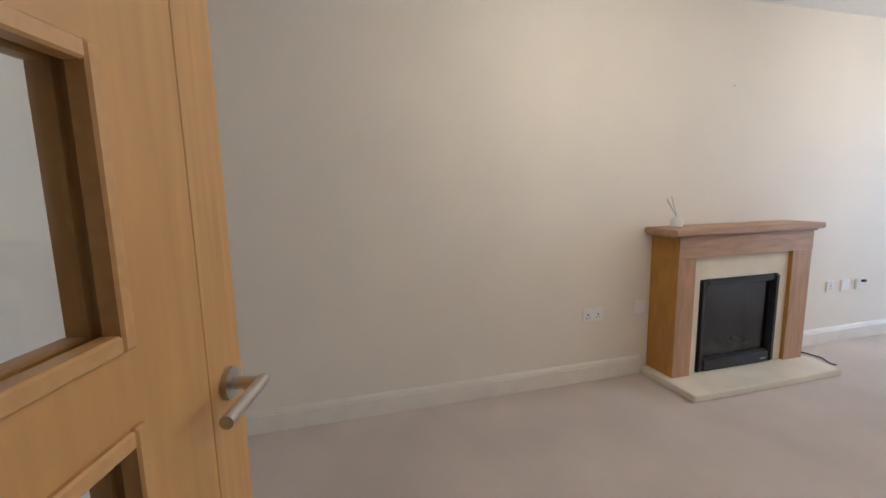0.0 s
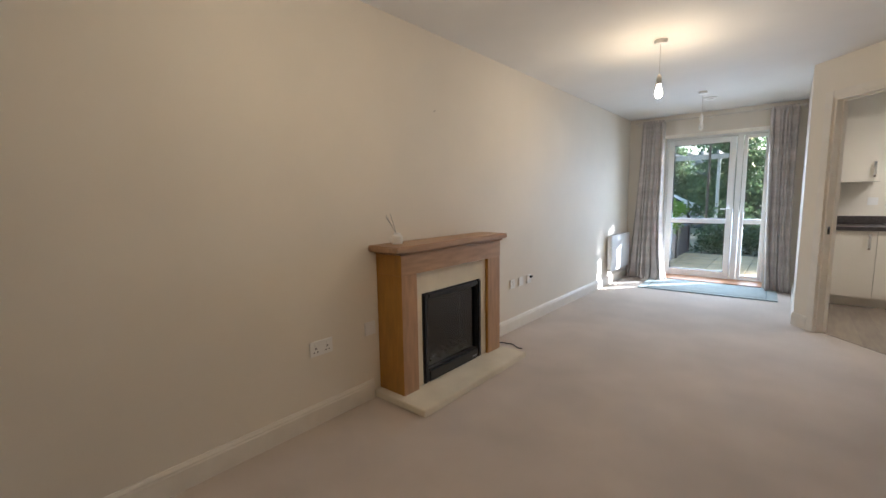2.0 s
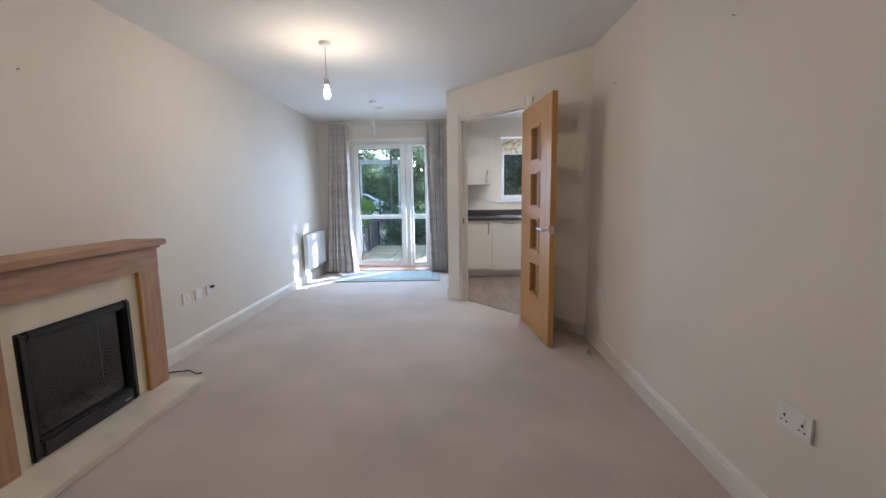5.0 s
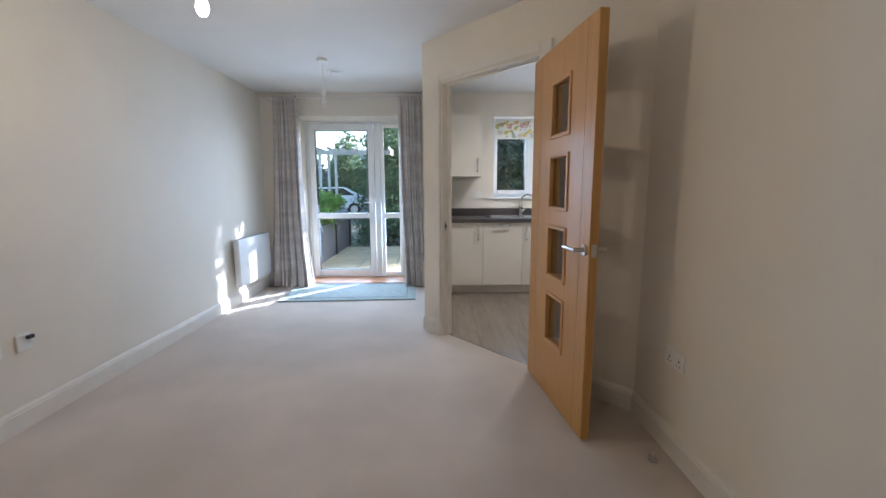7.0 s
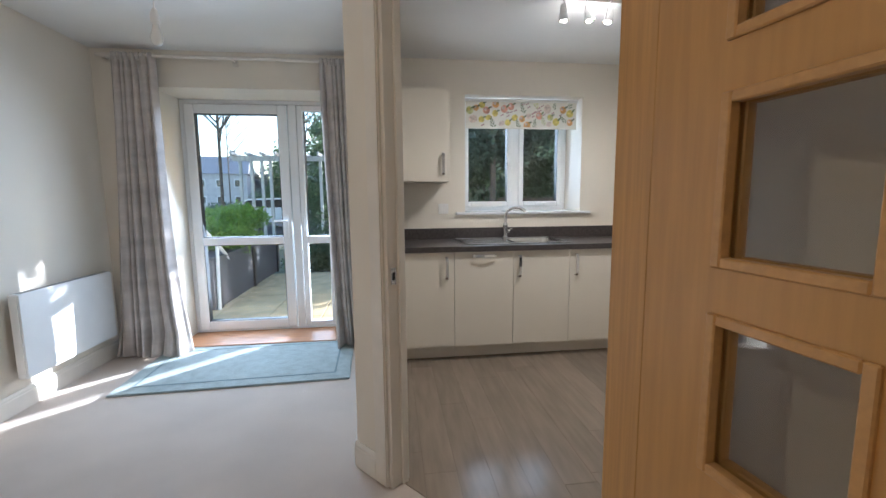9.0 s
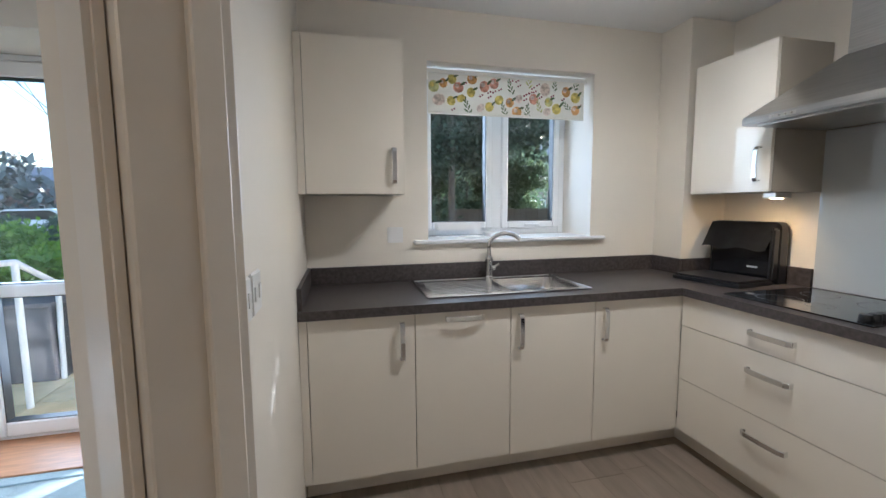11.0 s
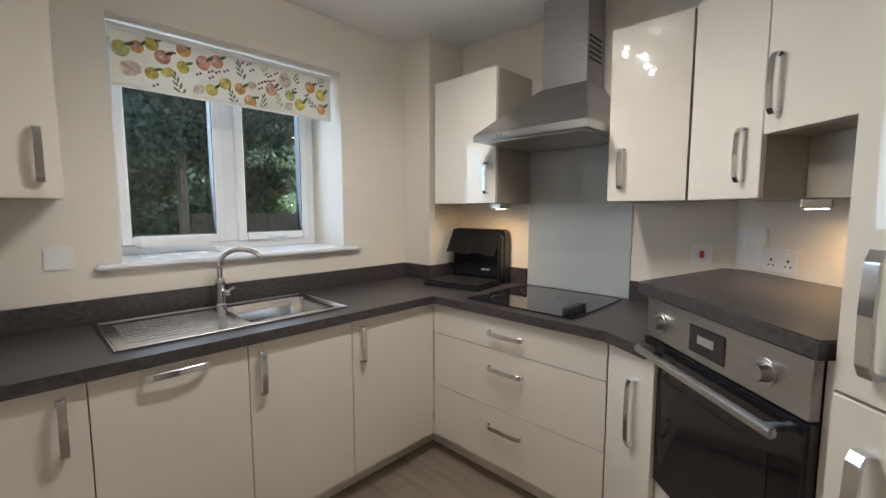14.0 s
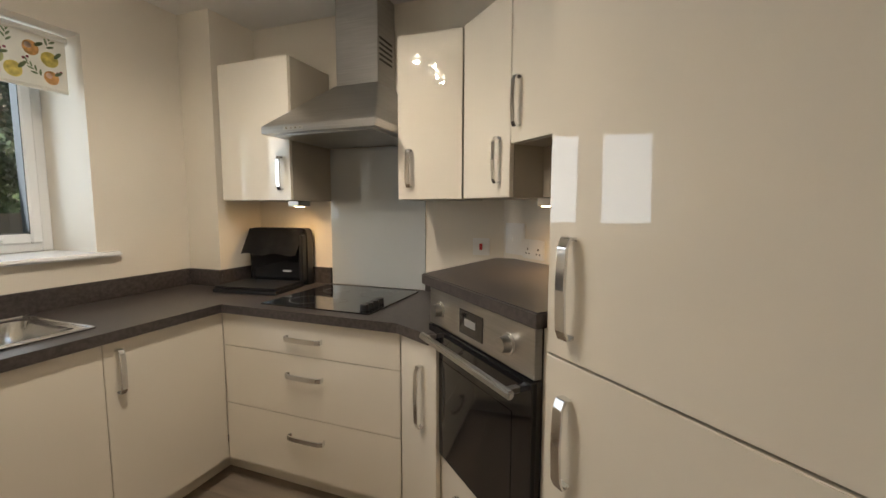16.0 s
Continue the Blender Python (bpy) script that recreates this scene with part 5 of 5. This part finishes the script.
leaves("foliage", blobs, 16000, 0.05, LEAF_DARK, root, 15)
root = thing("garden_fence", Matrix.Translation((5, 15.0, -0.2)), "dark brown close-boarded garden fence", "fence")
board = bx(0, 0.145, 0, 0.02, 0, 1.45)
first = part("board", board, FENCE, root)
for i in range(1, 70):
    o = new("board", first.data)
    o.parent = root
    o.location = (i * 0.15, 0.004 * (i % 2), 0.01 * math.sin(i * 1.7))
part("rail", bx(0, 10.5, 0.024, 0.06, 1.1, 1.18), FENCE, root)
setting("road", bx(-60, 30, 22, 38, -0.16, -0.12), ASPHALT, "grey asphalt car park behind the garden", "road")


def car(x, y, yaw, paint, label):
    root = thing("car", Matrix.Translation((x, y, -0.12)) @ Matrix.Rotation(radians(yaw), 4, "Z"), label, "car", "parked cars")
    bm = bmesh.new()
    prof = [(-2.1, 0.35), (-2.1, 0.75), (-1.95, 0.95), (-1.3, 1.0), (-0.7, 1.42), (0.9, 1.45), (1.7, 1.0), (2.1, 0.92), (2.15, 0.35)]
    a = [bm.verts.new((x, -0.85, z)) for x, z in prof]
    b = [bm.verts.new((x, 0.85, z)) for x, z in prof]
    bm.faces.new(a)
    bm.faces.new(b[::-1])
    for i in range(len(prof)):
        j = (i + 1) % len(prof)
        bm.faces.new((a[i], b[i], b[j], a[j]))
    bmesh.ops.bevel(bm, geom=bm.edges[:], offset=0.07, segments=2, affect="EDGES", clamp_overlap=True)
    part("body", bm, paint, root, smooth=True)
    for s in (-1, 1):
        bm = bmesh.new()
        vs = [bm.verts.new((x, s * 0.855, z)) for x, z in ((-1.15, 1.02), (-0.65, 1.36), (0.82, 1.38), (1.4, 1.02))]
        bm.faces.new(vs)
        bmesh.ops.solidify(bm, geom=bm.faces[:], thickness=0.01)
        part("side_window", bm, WINDARK, root)
        for wx in (-1.35, 1.35):
            wh = part("wheel", cyl(bmesh.new(), (wx, s * 0.72, 0.31), (wx, s * 0.88, 0.31), 0.31, seg=20), TYRE, root)
            part("rim", cyl(bmesh.new(), (wx, s * 0.875, 0.31), (wx, s * 0.89, 0.31), 0.19, seg=16), SATIN, wh)
    return root


car(-3.6, 25.0, 8, CARPAINT, "white parked car behind the garden hedge")
car(-9.5, 26.0, 3, CARPAINT, "pale parked car in the car park")
car(0.8, 27.0, -5, CARDARK, "dark parked car in the car park")


def house(x, y, w, d, eaves, ridge, wall, yaw, label):
    root = thing("house", Matrix.Translation((x, y, -0.2)) @ Matrix.Rotation(radians(yaw), 4, "Z"), label, "house", "far houses")
    part("wall", bx(-w / 2, w / 2, 0, d, 0, eaves), wall, root)
    bm = bmesh.new()
    a = [bm.verts.new((sx * (w / 2 + 0.3), yy, zz)) for sx in (-1, 1) for yy, zz in ((-0.3, eaves), (d / 2, ridge), (d + 0.3, eaves))]
    bm.faces.new((a[0], a[1], a[2]))
    bm.faces.new((a[3], a[5], a[4]))
    bm.faces.new((a[0], a[3], a[4], a[1]))
    bm.faces.new((a[1], a[4], a[5], a[2]))
    bm.faces.new((a[0], a[2], a[5], a[3]))
    roof = part("roof", bm, SLATE, root)
    part("chimney", bx(w * 0.3, w * 0.3 + 0.8, d / 2 - 0.3, d / 2 + 0.3, ridge - 0.6, ridge + 1.1), wall, roof)
    n = max(2, int(w / 2.6))
    for f in range(int(eaves // 2.5)):
        for i in range(n):
            cx = -w / 2 + w * (i + 0.5) / n
            wn = part("window", bx(cx - 0.55, cx + 0.55, -0.05, 0.0, 0.9 + f * 2.6, 2.1 + f * 2.6), UPVC, root)
            part("pane", bx(cx - 0.47, cx + 0.47, -0.07, -0.05, 0.98 + f * 2.6, 2.02 + f * 2.6), WINDARK, wn)
    return root


house(-27, 74, 13, 8, 5.6, 8.6, RENDERED, 12, "pale rendered two-storey house in the distance")
house(-12, 82, 12, 8, 5.4, 8.4, BRICK, -4, "brick two-storey house in the distance, paled pinkish for haze")
house(4, 82, 13, 8, 5.2, 8.2, BRICK, -6, "brick two-storey house in the distance, paled pinkish for haze")
house(-45, 80, 16, 8, 5.2, 8.0, BRICK, 10, "brick two-storey house in the distance, paled pinkish for haze")
house(17, 44, 12, 8, 5.2, 8.2, BRICK, -14, "red brick house behind the garden trees")

for i, (x, y, h) in enumerate(((-1.4, 14.0, 7.0), (-0.1, 16.5, 8.0), (-4.5, 19, 8.5), (-7, 30, 9))):
    bare_tree(x, y, h, 30 + i)
CON = "dense dark green conifer at the edge of the garden"
trees = ((4.35, 12.9, 7.5, 2.2, LEAF_DARK, 2.28), (7.7, 13.1, 8.0, 2.2, LEAF_DARK, 2.60), (2.6, 14.6, 8.5, 1.6, LEAF_DARK, 2.9), (3.9, 17.5, 9.5, 2.0, LEAF_DARK, 0.8), (6.2, 16.2, 8.5, 2.0, LEAF_MID, 3.6),
         (11.2, 18.6, 10, 2.0, LEAF_DARK, 4.2), (10.9, 16.0, 8.5, 2.0, LEAF_MID, 3.9), (5.6, 19.8, 11, 2.3, LEAF_DARK, 0.6), (8.3, 21, 12, 2.4, LEAF_DARK, 0.6), (14.0, 18.5, 10, 2.4, LEAF_MID, 4.9), (10.4, 26, 12, 2.6, LEAF_DARK, 0.6), (-0.4, 24.0, 7.0, 1.5, LEAF_MID, 0.5), (0.5, 22.0, 8.0, 1.9, LEAF_MID, 0.5), (-2.9, 26.5, 5.0, 1.6, LEAF_MID, 0.4))
for i, (x, y, h, r, mt, clear) in enumerate(trees):
    conifer(x, y, h, r, 50 + i, mt, CON, clear)
root = thing("far_woods", Matrix.Translation((0, 0, 0)), "line of trees behind the far houses, haze put into their colour", "trees")
rng = random.Random(9)
blobs = [(rng.uniform(-80, 70), rng.uniform(72, 90), rng.uniform(1, 6), 5, 3, 4) for _ in range(70)]
leaves("foliage", blobs, 16000, 0.8, FAR_LEAF, root, 77)

# ---- kitchen floor planks ----
e0, e1 = A + N * 0.055 - U * 0.1, A + N * 0.055 + U * 2.3
base = setting("floor_kitchen", prism(bmesh.new(), [tuple(e0), tuple(e1), (4.75, e1.y), (4.75, FAR - 0.001), (2.10, FAR - 0.001), (2.10, e0.y)], -0.10, 0.0015), VINYL_GAP, "grey-brown oak plank vinyl floor", "floor")

# planks run along the window wall's normal and stop at the angled threshold
rng = random.Random(2)
edge = lambda x: A.y + N.y * 0.0 + (x - (A.x + N.x * 0.055)) * U.y / U.x + N.y * 0.055
PW = 0.150
x = 2.212
while x < 4.20:
    x1 = min(x + PW - 0.0012, 4.24)
    y_end = 7.499
    y = max(edge(x1), 5.45) - 0.02
    y -= rng.uniform(0, 0.9)
    while y < y_end:
        y1 = min(y + 1.2, y_end)
        lo = y
        pts = [(x, max(lo, edge(x))), (x1, max(lo, edge(x1))), (x1, y1), (x, y1)]
        if y1 - pts[0][1] > 0.01 and y1 - pts[1][1] > 0.01:
            bm = bmesh.new()
            prism(bm, pts, 0.0, 0.0035)
            part("plank", bm, VINYL, base)
        y = y1 + 0.002
    x += PW

# ---- patio slabs ----
patio = setting("pavement", bx(-2.2, 3.8, 8.48, 12.0, -0.14, -0.075), SOIL, "buff stone patio paving outside the garden door", "patio")
for i in range(10):
    for j in range(6):
        x0, y0 = -2.15 + i * 0.6, 8.50 + j * 0.58
        part("slab", bx(x0, x0 + 0.59, y0, y0 + 0.57, -0.09, -0.06 + 0.002 * ((i * 7 + j * 3) % 3), bevel=0.004), PAVING, patio)
